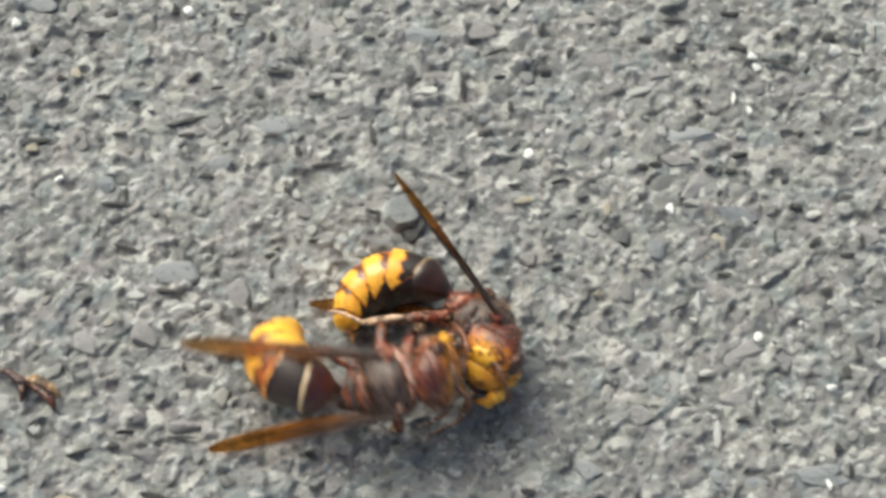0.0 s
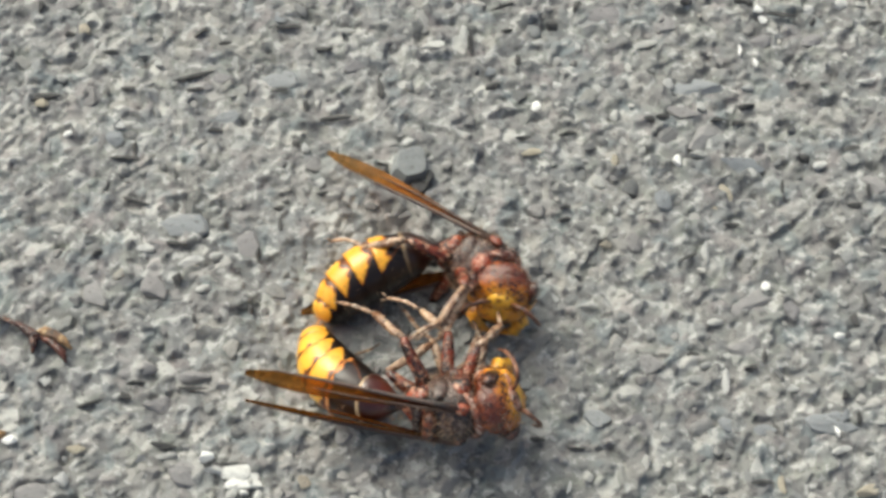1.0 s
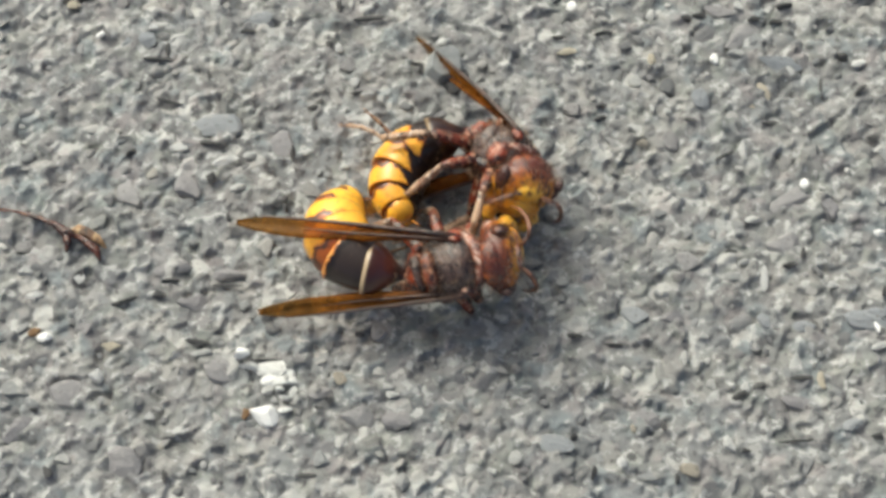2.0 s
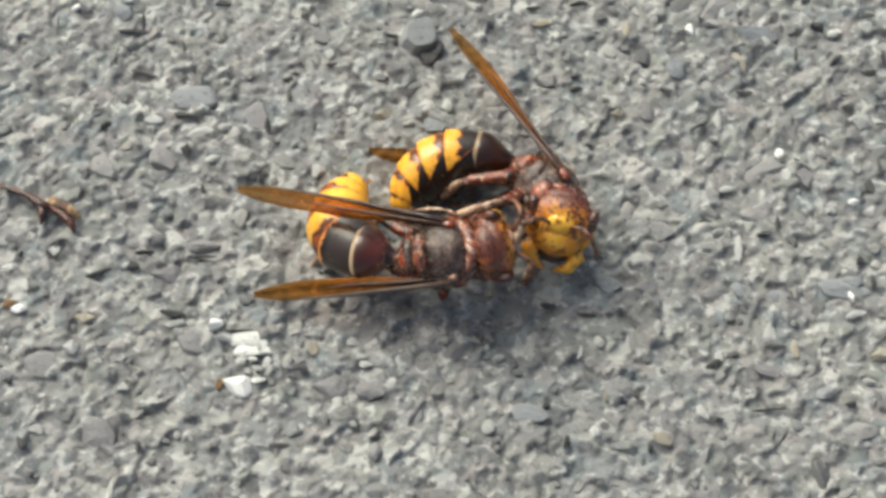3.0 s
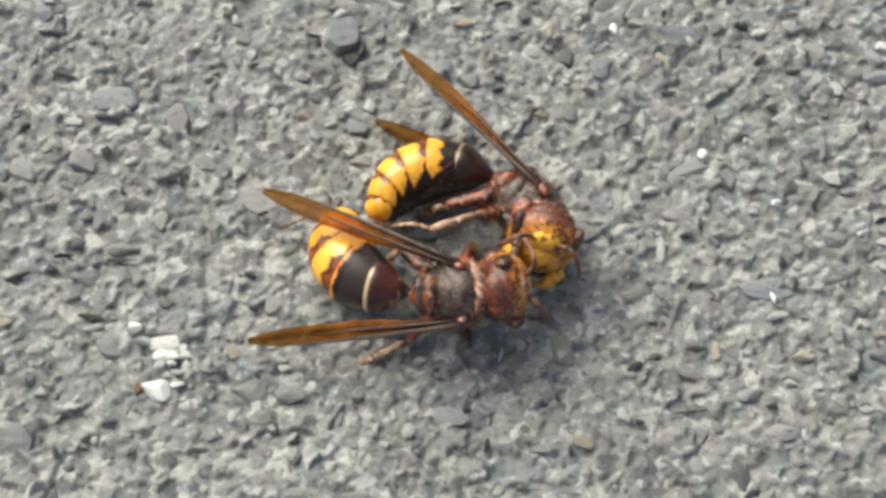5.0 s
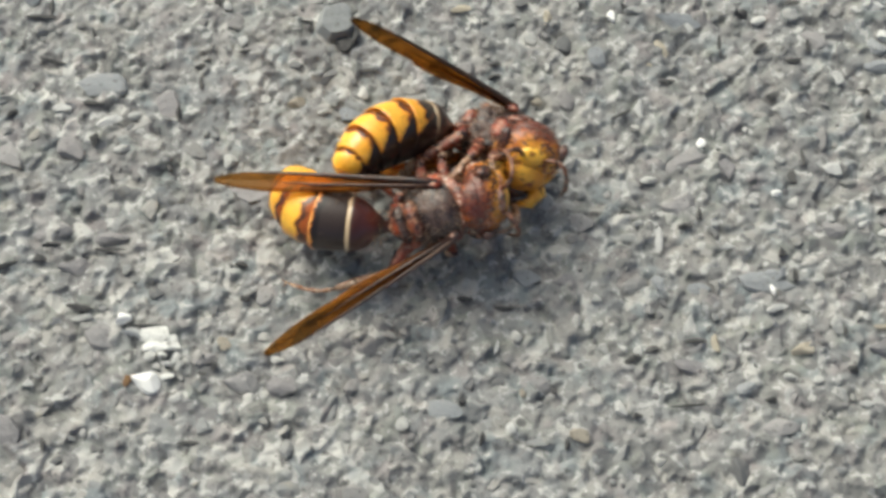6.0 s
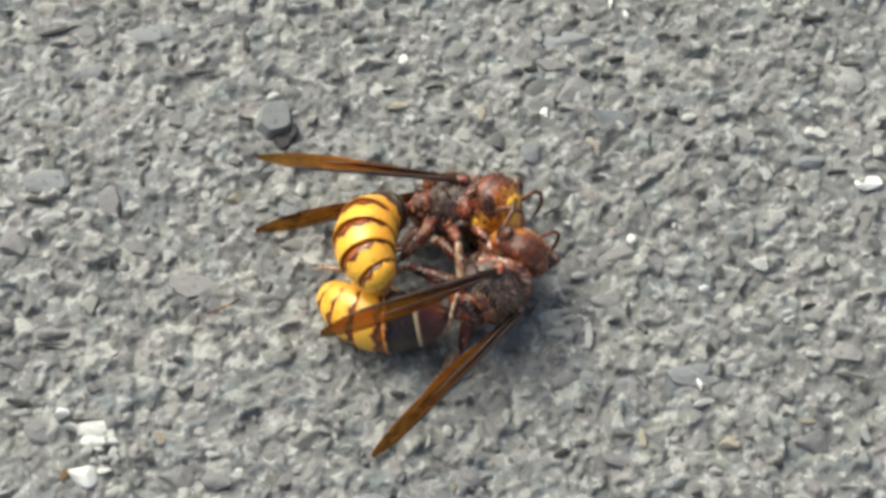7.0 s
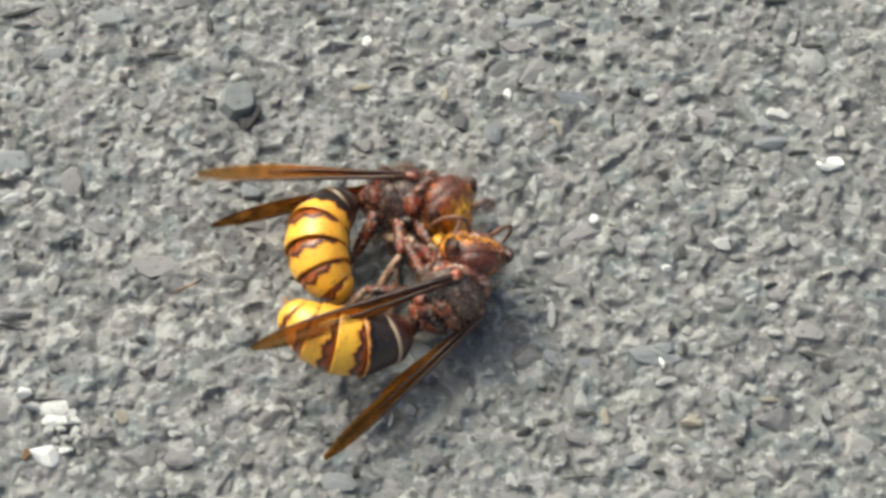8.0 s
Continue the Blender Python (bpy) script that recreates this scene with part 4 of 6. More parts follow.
def build_head(parent, redder):
    plate = M_COLLAR if redder else M_FACE
    bm = bmesh.new()
    blob(bm, (0, 1.5, 0.1), (3.0, 1.75, 2.75), seg=32, taper=0.32)
    blob(bm, (0, 0.9, 1.6), (2.1, 1.3, 1.35), seg=20)
    limb(bm, [(0, -0.5, 0), (0, 0.6, 0)], [0.75, 0.9])
    head = part("head", bm, M_HEAD, parent, "orange-brown head with a yellow face")
    for side in (-1, 1):
        bm = bmesh.new()
        blob(bm, (side * 2.3, 1.75, 0.65), (0.62, 0.85, 1.7), (0, side * 12, 0), 20)
        part("eye", bm, M_EYE, head, "dark brown notched eye")
        bm = bmesh.new()
        limb(bm, [(side * 1.5, 2.0, -1.5), (side * 1.95, 2.5, -2.4), (side * 1.6, 2.9, -3.2), (side * 0.4, 3.0, -3.8)], [0.7, 0.78, 0.55, 0.12], 12)
        part("mandible", bm, M_FACE, head, "orange-yellow biting jaw")
        bm = bmesh.new()
        limb(bm, [(side * 0.75, 2.9, 0.75), (side * 1.2, 3.5, 1.4), (side * 1.8, 4.0, 1.9)], [0.17, 0.2, 0.18], 8)
        limb(bm, [(side * 1.8, 4.0, 1.9), (side * 2.5, 4.2, 1.5), (side * 3.1, 4.1, 0.6), (side * 3.5, 3.7, -0.5), (side * 3.6, 3.1, -1.6)], [0.17, 0.19, 0.19, 0.17, 0.08], 8)
        part("antenna", bm, M_ANTENNA, head, "short elbowed dark brown antenna")
    bm = bmesh.new()
    blob(bm, (0, 2.7, -1.15), (2.0, 0.85, 1.5), (-12, 0, 0), 22, 0.25)
    part("clypeus", bm, M_FACE, head, "broad yellow face shield")
    bm = bmesh.new()
    blob(bm, (0, 2.9, 0.95), (1.25, 0.5, 0.9), (8, 0, 0), 16)
    for side in (-1, 1):
        blob(bm, (side * 1.35, 2.85, 0.0), (0.35, 0.4, 1.0), (0, side * -14, 0), 12)
    part("brow", bm, plate, head, "pinkish red brow" if redder else "yellow brow mark")
    bm = blob(bmesh.new(), (0, 2.2, -2.6), (1.3, 0.7, 0.9), (0, 0, 0), 14)
    part("mouth", bm, M_EYE, head, "dark mouth between the jaws")
    for side in (-1, 1):
        bm = blob(bmesh.new(), (side * 2.15, 1.3, -0.9), (0.75, 1.0, 1.3), (0, side * 16, 0), 16)
        part("cheek", bm, plate, head, "pinkish red cheek" if redder else "golden yellow cheek")
    felt(head, 260, (3.0, 1.75, 2.7), (0, 1.5, 0.2), 0.7, 5)
    for ob in (head, *head.children):
        ob.data.transform(Matrix.Scale(1.12, 4))
    return head


WIDTH = ((0.5, 2.85), (2.85, 3.42), (3.4, 3.38), (3.3, 2.95), (2.85, 2.15), (2.05, 0.25))


def build_segment(parent, index, dark):
    a, b = (w * 0.9 for w in WIDTH[index])
    length, flat = SEGMENT[index], 0.9
    stations = []
    if index == 0:
        for u in (-0.15, 0.0, 0.08, 0.17, 0.27, 0.38, 0.5, 0.62, 0.75, 0.88, 1.0):
            r = a + (b - a) * (0.5 - 0.5 * math.cos(math.pi * min(1, max(0, u * 1.1)))) ** 0.8
            stations.append((-length * u, r, r * flat, 0.0))
    else:
        for k in range(5):
            u = k / 5
            stations.append((1.7 * (1 - u), a * (0.55 + 0.42 * math.sin(u * math.pi / 2)), a * flat * (0.55 + 0.42 * math.sin(u * math.pi / 2)), 0.0))
        for k in range(9):
            u = k / 8
            if index == 5:
                r = a * math.sqrt(max(0.0, 1 - (0.97 * u) ** 2.2)) + 0.06
            else:
                r = a + (b - a) * u + 0.06 * math.sin(u * math.pi) + 0.12 * u
            stations.append((-length * u, r, r * flat, 0.0))
    if index < 5:
        y, rx, rz, cz = stations[-1]
        stations.append((y + 0.02, rx - 0.12, rz - 0.12, cz))
        stations.append((y + 0.35, rx - 0.3, rz - 0.3, cz))
    bm = rings(bmesh.new(), stations, 36)
    if index == 5:
        limb(bm, [(0, -1.6, -0.1), (0, -2.2, -0.15), (0, -2.8, -0.35)], [0.14, 0.1, 0.02], 8)
    ob = part("abdomen_segment", bm, M_DARK_TERGITE.get(index, M_TERGITE[index]) if dark else M_TERGITE[index], parent, "dark brown bell-shaped first abdomen plate" if index == 0 else "")
    if index or dark:
        r = 0.5 * (a + b)
        felt(ob, 110, (r * 0.98, length * 0.75, r * 0.9), (0, -0.5 * length, 0), 0.7, 20 + index)
    return ob


def build_hornet(label, dragging=False):
    body = tagged(new("hornet"), label, "hornet", group="grappling hornets")
    bm = rings(bmesh.new(), [(3.6, 0.9, 0.9, 0.1), (3.25, 1.8, 1.65, 0.0), (2.5, 2.6, 2.55, 0.0), (1.5, 3.0, 3.05, 0.0), (0.4, 3.1, 3.15, -0.1), (-0.6, 2.9, 2.9, -0.2),
                             (-1.4, 2.45, 2.35, -0.4), (-2.0, 1.9, 1.8, -0.55), (-2.4, 1.2, 1.1, -0.6)], 32)
    part("thorax", bm, M_THORAX, body, "grey-brown felted thorax dome")
    felt(body, 1000, (3.1, 3.3, 3.1), (0, 0.5, -0.1), 0.75, 9)
    bm = rings(bmesh.new(), [(-1.5, 1.6, 1.6, -0.4), (-2.1, 2.15, 2.0, -0.5), (-2.8, 1.95, 1.8, -0.65), (-3.35, 1.15, 1.05, -0.8), (-3.8, 0.5, 0.5, -0.85)], 28)
    part("propodeum", bm, M_RUST, body, "dark red hind thorax")
    bm = bmesh.new()
    limb(bm, [(2.72 * math.sin(t * 1.45), 3.0 - 1.5 * t * t, 2.35 * math.cos(t * 1.45) - 0.1) for t in (k / 8 for k in range(-8, 9))],
         [0.26 + 0.42 * math.cos(k / 8 * 1.5) for k in range(-8, 9)], 12)
    part("pronotum", bm, M_COLLAR, body, "pinkish red-brown collar")
    bm = blob(bmesh.new(), (0, -1.55, 1.75), (2.0, 0.8, 0.95), (24, 0, 0), 18)
    part("scutellum", bm, M_SCUTELLUM, body, "red-brown plate behind the thorax dome")
    bm = blob(bmesh.new(), (0, -2.45, 0.85), (1.75, 0.55, 0.85), (38, 0, 0), 16)
    part("metanotum", bm, M_THORAX, body)
    for side in (-1, 1):
        for place, size, material in (((2.6, 1.6, -0.7), (0.65, 1.0, 1.3), M_RUST), ((2.65, -0.3, -0.5), (0.6, 0.85, 1.5), M_THORAX),
                                      ((2.0, -1.9, -0.6), (0.6, 0.7, 1.05), M_RUST), ((1.7, 1.2, -2.3), (0.9, 1.2, 0.7), M_LEG)):
            bm = blob(bmesh.new(), (side * place[0], place[1], place[2]), size, (18, side * 12, 0), 16)
            part("side_plate", bm, material, body)
        bm = blob(bmesh.new(), (side * 2.55, 1.25, 1.95), (0.6, 0.75, 0.45), (0, side * 40, 0), 14)
        part("tegula", bm, M_RUST, body, "orange-brown wing base scale")
    made = {"body": body, "dragging": dragging, "head": build_head(body, dragging), "segments": [build_segment(body, k, dragging) for k in range(6)],
            "wings": {"right": wing(body, 1), "left": wing(body, -1)},
            "legs": [(which, side, leg(body, which, side, SPLAYED if dragging and (which, side) == ("hind", 1) else None)) for which in LEGS for side in (1, -1)]}
    return made


hornet_a = build_hornet("brown and yellow hornet lying on its side, abdomen curled")
hornet_b = build_hornet("brown and yellow hornet grappling another, wings half spread", dragging=True)

lay_rest(scatter())


def struggle(hornet, start):
    """The legs push and clutch without a pause."""
    for n, (which, side, ob) in enumerate(hornet["legs"]):
        root = Vector(LEGS[which][0])
        rows = []
        for k in range(28):
            t = SECONDS * k / 27
            a = start + n * 1.7
            tuck = 0.0
            if hornet["dragging"] and (which, side) == ("hind", 1):
                u = min(1.0, max(0.0, (t - 4.0) / 1.3)) * min(1.0, max(0.0, (7.7 - t) / 0.6))
                tuck = 110.0 * (1 - u * u * (3 - 2 * u))      # pulled in at first, dragged out later, then drawn in again
            elif (which, side) == ("hind", 1):
                u = min(1.0, max(0.0, (t - 2.2) / 1.1))
                tuck = 50.0 * u * u * (3 - 2 * u)      # folded under as the fight goes on
            swing = (4, 4, 5) if hornet["dragging"] and (which, side) == ("hind", 1) else (16, 4 if which == "hind" else 13, 15)
            rows.append((t, pose(side * root.x * MM, root.y * MM, root.z * MM, swing[0] * math.sin(4.1 * t + a), tuck + swing[1] * math.sin(3.3 * t + 2 * a), swing[2] * math.sin(2.7 * t + 3 * a))))
        walk(ob, rows)
        if hornet["dragging"] and (which, side) == ("hind", 1):
            knee = Vector(SPLAYED[1]) * MM
            fold = []
            for k in range(28):
                t = SECONDS * k / 27
                u = min(1.0, max(0.0, (t - 4.0) / 1.3)) * min(1.0, max(0.0, (7.7 - t) / 0.6))
                bend = pose(knee.x, knee.y, knee.z, 0, 0, 150 * (1 - u * u * (3 - 2 * u))) @ pose(-knee.x, -knee.y, -knee.z)
                fold.append((t, bend))
            for shin in ob.children:
                walk(shin, fold)


def motions():
    walk(hornet_a["body"], [
        (0.0, pose(0.00354, -0.00985, 0.00483, -6.7, -69.8, -143.4)), (0.2, pose(0.00771, -0.01053, 0.00438, 26.9, -85.2, -175.6)), (0.5, pose(0.00020, -0.00719, 0.00432, 120.0, -86.5, 116.7)),
        (0.7, pose(0.00433, -0.00705, 0.00372, 178.2, -85.8, 57.8)), (1.0, pose(0.00229, -0.00855, 0.00432, 73.5, -83.6, 156.5)), (1.2, pose(-0.00053, -0.00578, 0.00355, 136.0, -76.2, 101.6)),
        (1.5, pose(0.00088, -0.00648, 0.00554, 102.9, -80.4, 120.5)), (1.8, pose(0.00566, -0.01338, 0.00467, 120.7, -87.7, 85.1)), (2.0, pose(0.00096, -0.00821, 0.00503, 58.8, -80.1, 156.4)),
        (2.2, pose(0.00101, -0.00712, 0.00509, 110.8, -80.2, 116.1)), (3.3, pose(0.00938, -0.01681, 0.00494, 16.4, -76.3, -174.0)), (3.5, pose(0.00950, -0.01608, 0.00556, 29.5, -73.1, 174.0)),
        (3.8, pose(0.01155, -0.01508, 0.00492, 9.9, -77.6, -161.6)), (4.0, pose(0.01187, -0.01446, 0.00493, 25.5, -73.5, -160.3)), (4.2, pose(0.01170, -0.01512, 0.00483, -1.7, -75.4, -134.7)),
        (5.3, pose(0.01350, -0.01663, 0.00480, 7.1, -77.1, -160.3)), (5.5, pose(0.01240, -0.01681, 0.00444, -13.6, -76.5, -139.6)), (5.7, pose(0.00714, -0.00981, 0.00367, -155.7, -81.4, 44.6)),
        (6.0, pose(0.01078, -0.01026, 0.00361, 123.2, -73.8, 114.9)), (6.2, pose(0.01423, -0.01029, 0.00469, 31.4, -76.0, -144.9)), (6.5, pose(0.01438, -0.01010, 0.00461, 40.8, -70.8, -156.9)),
        (6.7, pose(0.01427, -0.00889, 0.00424, 16.8, -80.5, -119.7)), (7.0, pose(0.01278, -0.00735, 0.00406, -14.2, -73.2, -78.6)), (7.3, pose(0.01445, -0.00882, 0.00416, -58.2, -76.0, -34.5)),
        (7.5, pose(0.01152, -0.00896, 0.00450, 26.7, -65.7, -126.9)), (7.8, pose(0.00933, -0.00694, 0.00411, -15.1, -78.3, -63.3)), (8.0, pose(0.01169, -0.00870, 0.00410, 0.2, -67.3, -99.6)),
    ])
    walk(hornet_a["head"], [
        (0.0, pose(0.00000, 0.00335, 0.00015, -41.6, 25.4, -89.0)), (0.2, pose(0.00000, 0.00335, 0.00015, -64.6, 41.7, -85.1)), (0.5, pose(0.00000, 0.00335, 0.00015, -64.2, 33.7, -64.7)),
        (0.7, pose(0.00000, 0.00335, 0.00015, -77.1, 26.1, -81.4)), (1.0, pose(0.00000, 0.00335, 0.00015, -75.0, 31.1, -78.5)), (1.2, pose(0.00000, 0.00335, 0.00015, -85.3, 24.9, -75.1)),
        (1.5, pose(0.00000, 0.00335, 0.00015, -58.6, 40.7, -54.6)), (1.8, pose(0.00000, 0.00335, 0.00015, -57.5, 50.3, -62.7)), (2.0, pose(0.00000, 0.00335, 0.00015, -39.0, 41.7, -36.6)),
        (2.2, pose(0.00000, 0.00335, 0.00015, -73.5, 37.1, -72.6)), (3.3, pose(0.00000, 0.00335, 0.00015, -25.8, 40.2, -58.2)), (3.5, pose(0.00000, 0.00335, 0.00015, -21.4, 34.1, -43.0)),
        (3.8, pose(0.00000, 0.00335, 0.00015, -23.5, 37.7, -57.7)), (4.0, pose(0.00000, 0.00335, 0.00015, -31.1, 20.5, -53.8)), (4.2, pose(0.00000, 0.00335, 0.00015, -33.0, 24.7, -67.8)),
        (5.3, pose(0.00000, 0.00335, 0.00015, -33.4, 40.7, -56.2)), (5.5, pose(0.00000, 0.00335, 0.00015, -24.0, 38.7, -48.8)), (5.7, pose(0.00000, 0.00335, 0.00015, -54.3, 33.8, -74.9)),
        (6.0, pose(0.00000, 0.00335, 0.00015, -56.4, 23.8, -57.8)), (6.2, pose(0.00000, 0.00335, 0.00015, -16.0, 25.6, -53.4)), (6.5, pose(0.00000, 0.00335, 0.00015, -15.7, 28.8, -50.1)),
        (6.7, pose(0.00000, 0.00335, 0.00015, -17.7, 34.0, -48.7)), (7.0, pose(0.00000, 0.00335, 0.00015, -20.9, 26.2, -37.1)), (7.3, pose(0.00000, 0.00335, 0.00015, -20.2, 33.6, -40.4)),
        (7.5, pose(0.00000, 0.00335, 0.00015, -28.4, 40.2, -23.1)), (7.8, pose(0.00000, 0.00335, 0.00015, -28.6, 25.3, -34.9)), (8.0, pose(0.00000, 0.00335, 0.00015, -37.6, 39.2, -42.1)),
    ])
    walk(hornet_a["segments"][0], [
        (0.0, pose(0.00000, -0.00360, -0.00080, 29.3, -2.7, -4.9)), (0.2, pose(0.00000, -0.00360, -0.00080, 37.8, -0.5, -1.8)), (0.5, pose(0.00000, -0.00360, -0.00080, 67.1, 3.1, -0.7)),
        (0.7, pose(0.00000, -0.00360, -0.00080, 41.0, 1.9, -9.1)), (1.0, pose(0.00000, -0.00360, -0.00080, 53.5, -3.0, -2.0)), (1.2, pose(0.00000, -0.00360, -0.00080, 50.0, 3.5, 6.5)),
        (1.5, pose(0.00000, -0.00360, -0.00080, 63.7, -5.1, -0.8)), (1.8, pose(0.00000, -0.00360, -0.00080, 24.1, -1.9, -5.9)), (2.0, pose(0.00000, -0.00360, -0.00080, 68.9, -1.8, 0.5)),
        (2.2, pose(0.00000, -0.00360, -0.00080, 69.1, 2.1, 3.0)), (3.3, pose(0.00000, -0.00360, -0.00080, 43.5, -1.1, 7.3)), (3.5, pose(0.00000, -0.00360, -0.00080, 48.1, -8.1, 16.5)),
        (3.8, pose(0.00000, -0.00360, -0.00080, 51.8, 1.4, 3.7)), (4.0, pose(0.00000, -0.00360, -0.00080, 36.0, -9.5, 4.1)), (4.2, pose(0.00000, -0.00360, -0.00080, 39.6, -4.7, -1.2)),
        (5.3, pose(0.00000, -0.00360, -0.00080, 37.0, -2.5, 2.1)), (5.5, pose(0.00000, -0.00360, -0.00080, 35.2, -0.3, -6.0)), (5.7, pose(0.00000, -0.00360, -0.00080, 52.1, -2.6, 9.9)),
        (6.0, pose(0.00000, -0.00360, -0.00080, 46.0, -19.7, 31.5)), (6.2, pose(0.00000, -0.00360, -0.00080, 1.4, -5.8, -6.3)), (6.5, pose(0.00000, -0.00360, -0.00080, 26.5, -18.1, 21.2)),
        (6.7, pose(0.00000, -0.00360, -0.00080, 22.5, -14.5, 18.5)), (7.0, pose(0.00000, -0.00360, -0.00080, 17.7, -20.9, 36.6)), (7.3, pose(0.00000, -0.00360, -0.00080, 27.7, -7.0, 16.7)),
        (7.5, pose(0.00000, -0.00360, -0.00080, 37.7, -8.6, 29.3)), (7.8, pose(0.00000, -0.00360, -0.00080, 28.7, -5.0, 28.9)), (8.0, pose(0.00000, -0.00360, -0.00080, 27.7, -16.1, 38.6)),
    ])
    walk(hornet_a["segments"][1], [
        (0.0, pose(-0.00020, -0.00691, -0.00266, 53.7, -4.1, -3.4)), (0.2, pose(-0.00008, -0.00660, -0.00313, 52.7, 1.6, -4.6)), (0.5, pose(-0.00021, -0.00508, -0.00430, 79.3, 8.5, -2.8)),
        (0.7, pose(-0.00054, -0.00642, -0.00329, 54.9, 2.9, -10.4)), (1.0, pose(0.00008, -0.00587, -0.00385, 61.7, 0.2, -4.7)), (1.2, pose(0.00010, -0.00605, -0.00370, 69.3, 8.6, 2.7)),
        (1.5, pose(0.00028, -0.00529, -0.00419, 79.8, -4.4, -2.4)), (1.8, pose(-0.00031, -0.00705, -0.00235, 56.2, 2.2, -13.5)), (2.0, pose(0.00012, -0.00497, -0.00434, 92.2, -1.0, -1.3)),
        (2.2, pose(-0.00006, -0.00496, -0.00435, 87.5, 10.4, 0.4)), (3.3, pose(0.00040, -0.00633, -0.00342, 61.3, 0.1, 6.2)), (3.5, pose(0.00110, -0.00592, -0.00360, 64.3, -6.5, 15.5)),
        (3.8, pose(0.00008, -0.00595, -0.00378, 70.9, 1.0, 3.9)), (4.0, pose(0.00058, -0.00664, -0.00300, 61.1, -13.0, 7.0)), (4.2, pose(0.00014, -0.00653, -0.00321, 62.7, -7.8, 1.1)),
        (5.3, pose(0.00021, -0.00663, -0.00308, 53.3, -2.5, 2.2)), (5.5, pose(-0.00031, -0.00669, -0.00299, 48.3, -0.8, -5.6)), (5.7, pose(0.00054, -0.00588, -0.00380, 61.3, 0.7, 7.4)),
        (6.0, pose(0.00216, -0.00537, -0.00338, 56.7, -15.0, 27.6)), (6.2, pose(-0.00041, -0.00738, -0.00089, 19.2, -7.0, 4.2)), (6.5, pose(0.00172, -0.00658, -0.00241, 45.6, -21.9, 26.6)),
        (6.7, pose(0.00146, -0.00681, -0.00221, 43.7, -17.5, 22.8)), (7.0, pose(0.00249, -0.00626, -0.00188, 36.1, -23.4, 41.7)), (7.3, pose(0.00117, -0.00676, -0.00256, 50.7, -8.3, 18.8)),
        (7.5, pose(0.00177, -0.00605, -0.00310, 56.0, -8.3, 29.8)), (7.8, pose(0.00175, -0.00644, -0.00262, 51.0, -7.0, 32.8)), (8.0, pose(0.00248, -0.00592, -0.00250, 50.6, -19.3, 44.3)),
    ])
    walk(hornet_a["segments"][2], [
        (0.0, pose(-0.00014, -0.00845, -0.00475, 78.1, -6.1, -2.6)), (0.2, pose(-0.00026, -0.00817, -0.00520, 67.6, 4.4, -6.8)), (0.5, pose(-0.00061, -0.00554, -0.00682, 91.5, 14.2, -3.9)),
        (0.7, pose(-0.00091, -0.00787, -0.00542, 68.8, 4.0, -11.5)), (1.0, pose(-0.00003, -0.00709, -0.00614, 69.9, 3.9, -6.9)), (1.2, pose(-0.00022, -0.00698, -0.00611, 88.6, 14.9, 0.6)),
        (1.5, pose(0.00046, -0.00576, -0.00674, 95.7, -3.4, -3.6)), (1.8, pose(-0.00072, -0.00844, -0.00451, 87.7, 9.6, -17.8)), (2.0, pose(0.00017, -0.00487, -0.00694, 115.6, 0.5, -2.5)),
        (2.2, pose(-0.00053, -0.00507, -0.00690, 106.2, 19.0, 0.8)), (3.3, pose(0.00053, -0.00757, -0.00570, 79.0, 1.7, 5.7)), (3.5, pose(0.00166, -0.00693, -0.00593, 80.3, -4.7, 15.0)),
        (3.8, pose(0.00009, -0.00680, -0.00624, 90.0, 0.6, 4.1)), (4.0, pose(0.00125, -0.00783, -0.00522, 86.4, -17.3, 8.2)), (4.2, pose(0.00048, -0.00772, -0.00550, 86.0, -11.5, 2.1)),
        (5.3, pose(0.00036, -0.00818, -0.00516, 69.4, -2.6, 2.4)), (5.5, pose(-0.00046, -0.00841, -0.00493, 61.4, -1.5, -5.3)), (5.7, pose(0.00067, -0.00712, -0.00608, 70.3, 4.4, 5.5)),
        (6.0, pose(0.00332, -0.00637, -0.00547, 66.9, -9.8, 24.6)), (6.2, pose(-0.00012, -0.00982, -0.00174, 36.8, -11.3, 13.8)), (6.5, pose(0.00315, -0.00790, -0.00414, 64.9, -27.1, 30.5)),
        (6.7, pose(0.00269, -0.00834, -0.00392, 65.1, -21.9, 25.7)), (7.0, pose(0.00434, -0.00742, -0.00329, 54.9, -27.3, 45.6)), (7.3, pose(0.00198, -0.00822, -0.00455, 73.7, -10.2, 20.2)),
        (7.5, pose(0.00276, -0.00716, -0.00523, 74.3, -8.2, 30.4)), (7.8, pose(0.00284, -0.00769, -0.00462, 73.3, -10.4, 35.8)), (8.0, pose(0.00411, -0.00664, -0.00439, 73.6, -24.5, 48.2)),
    ])
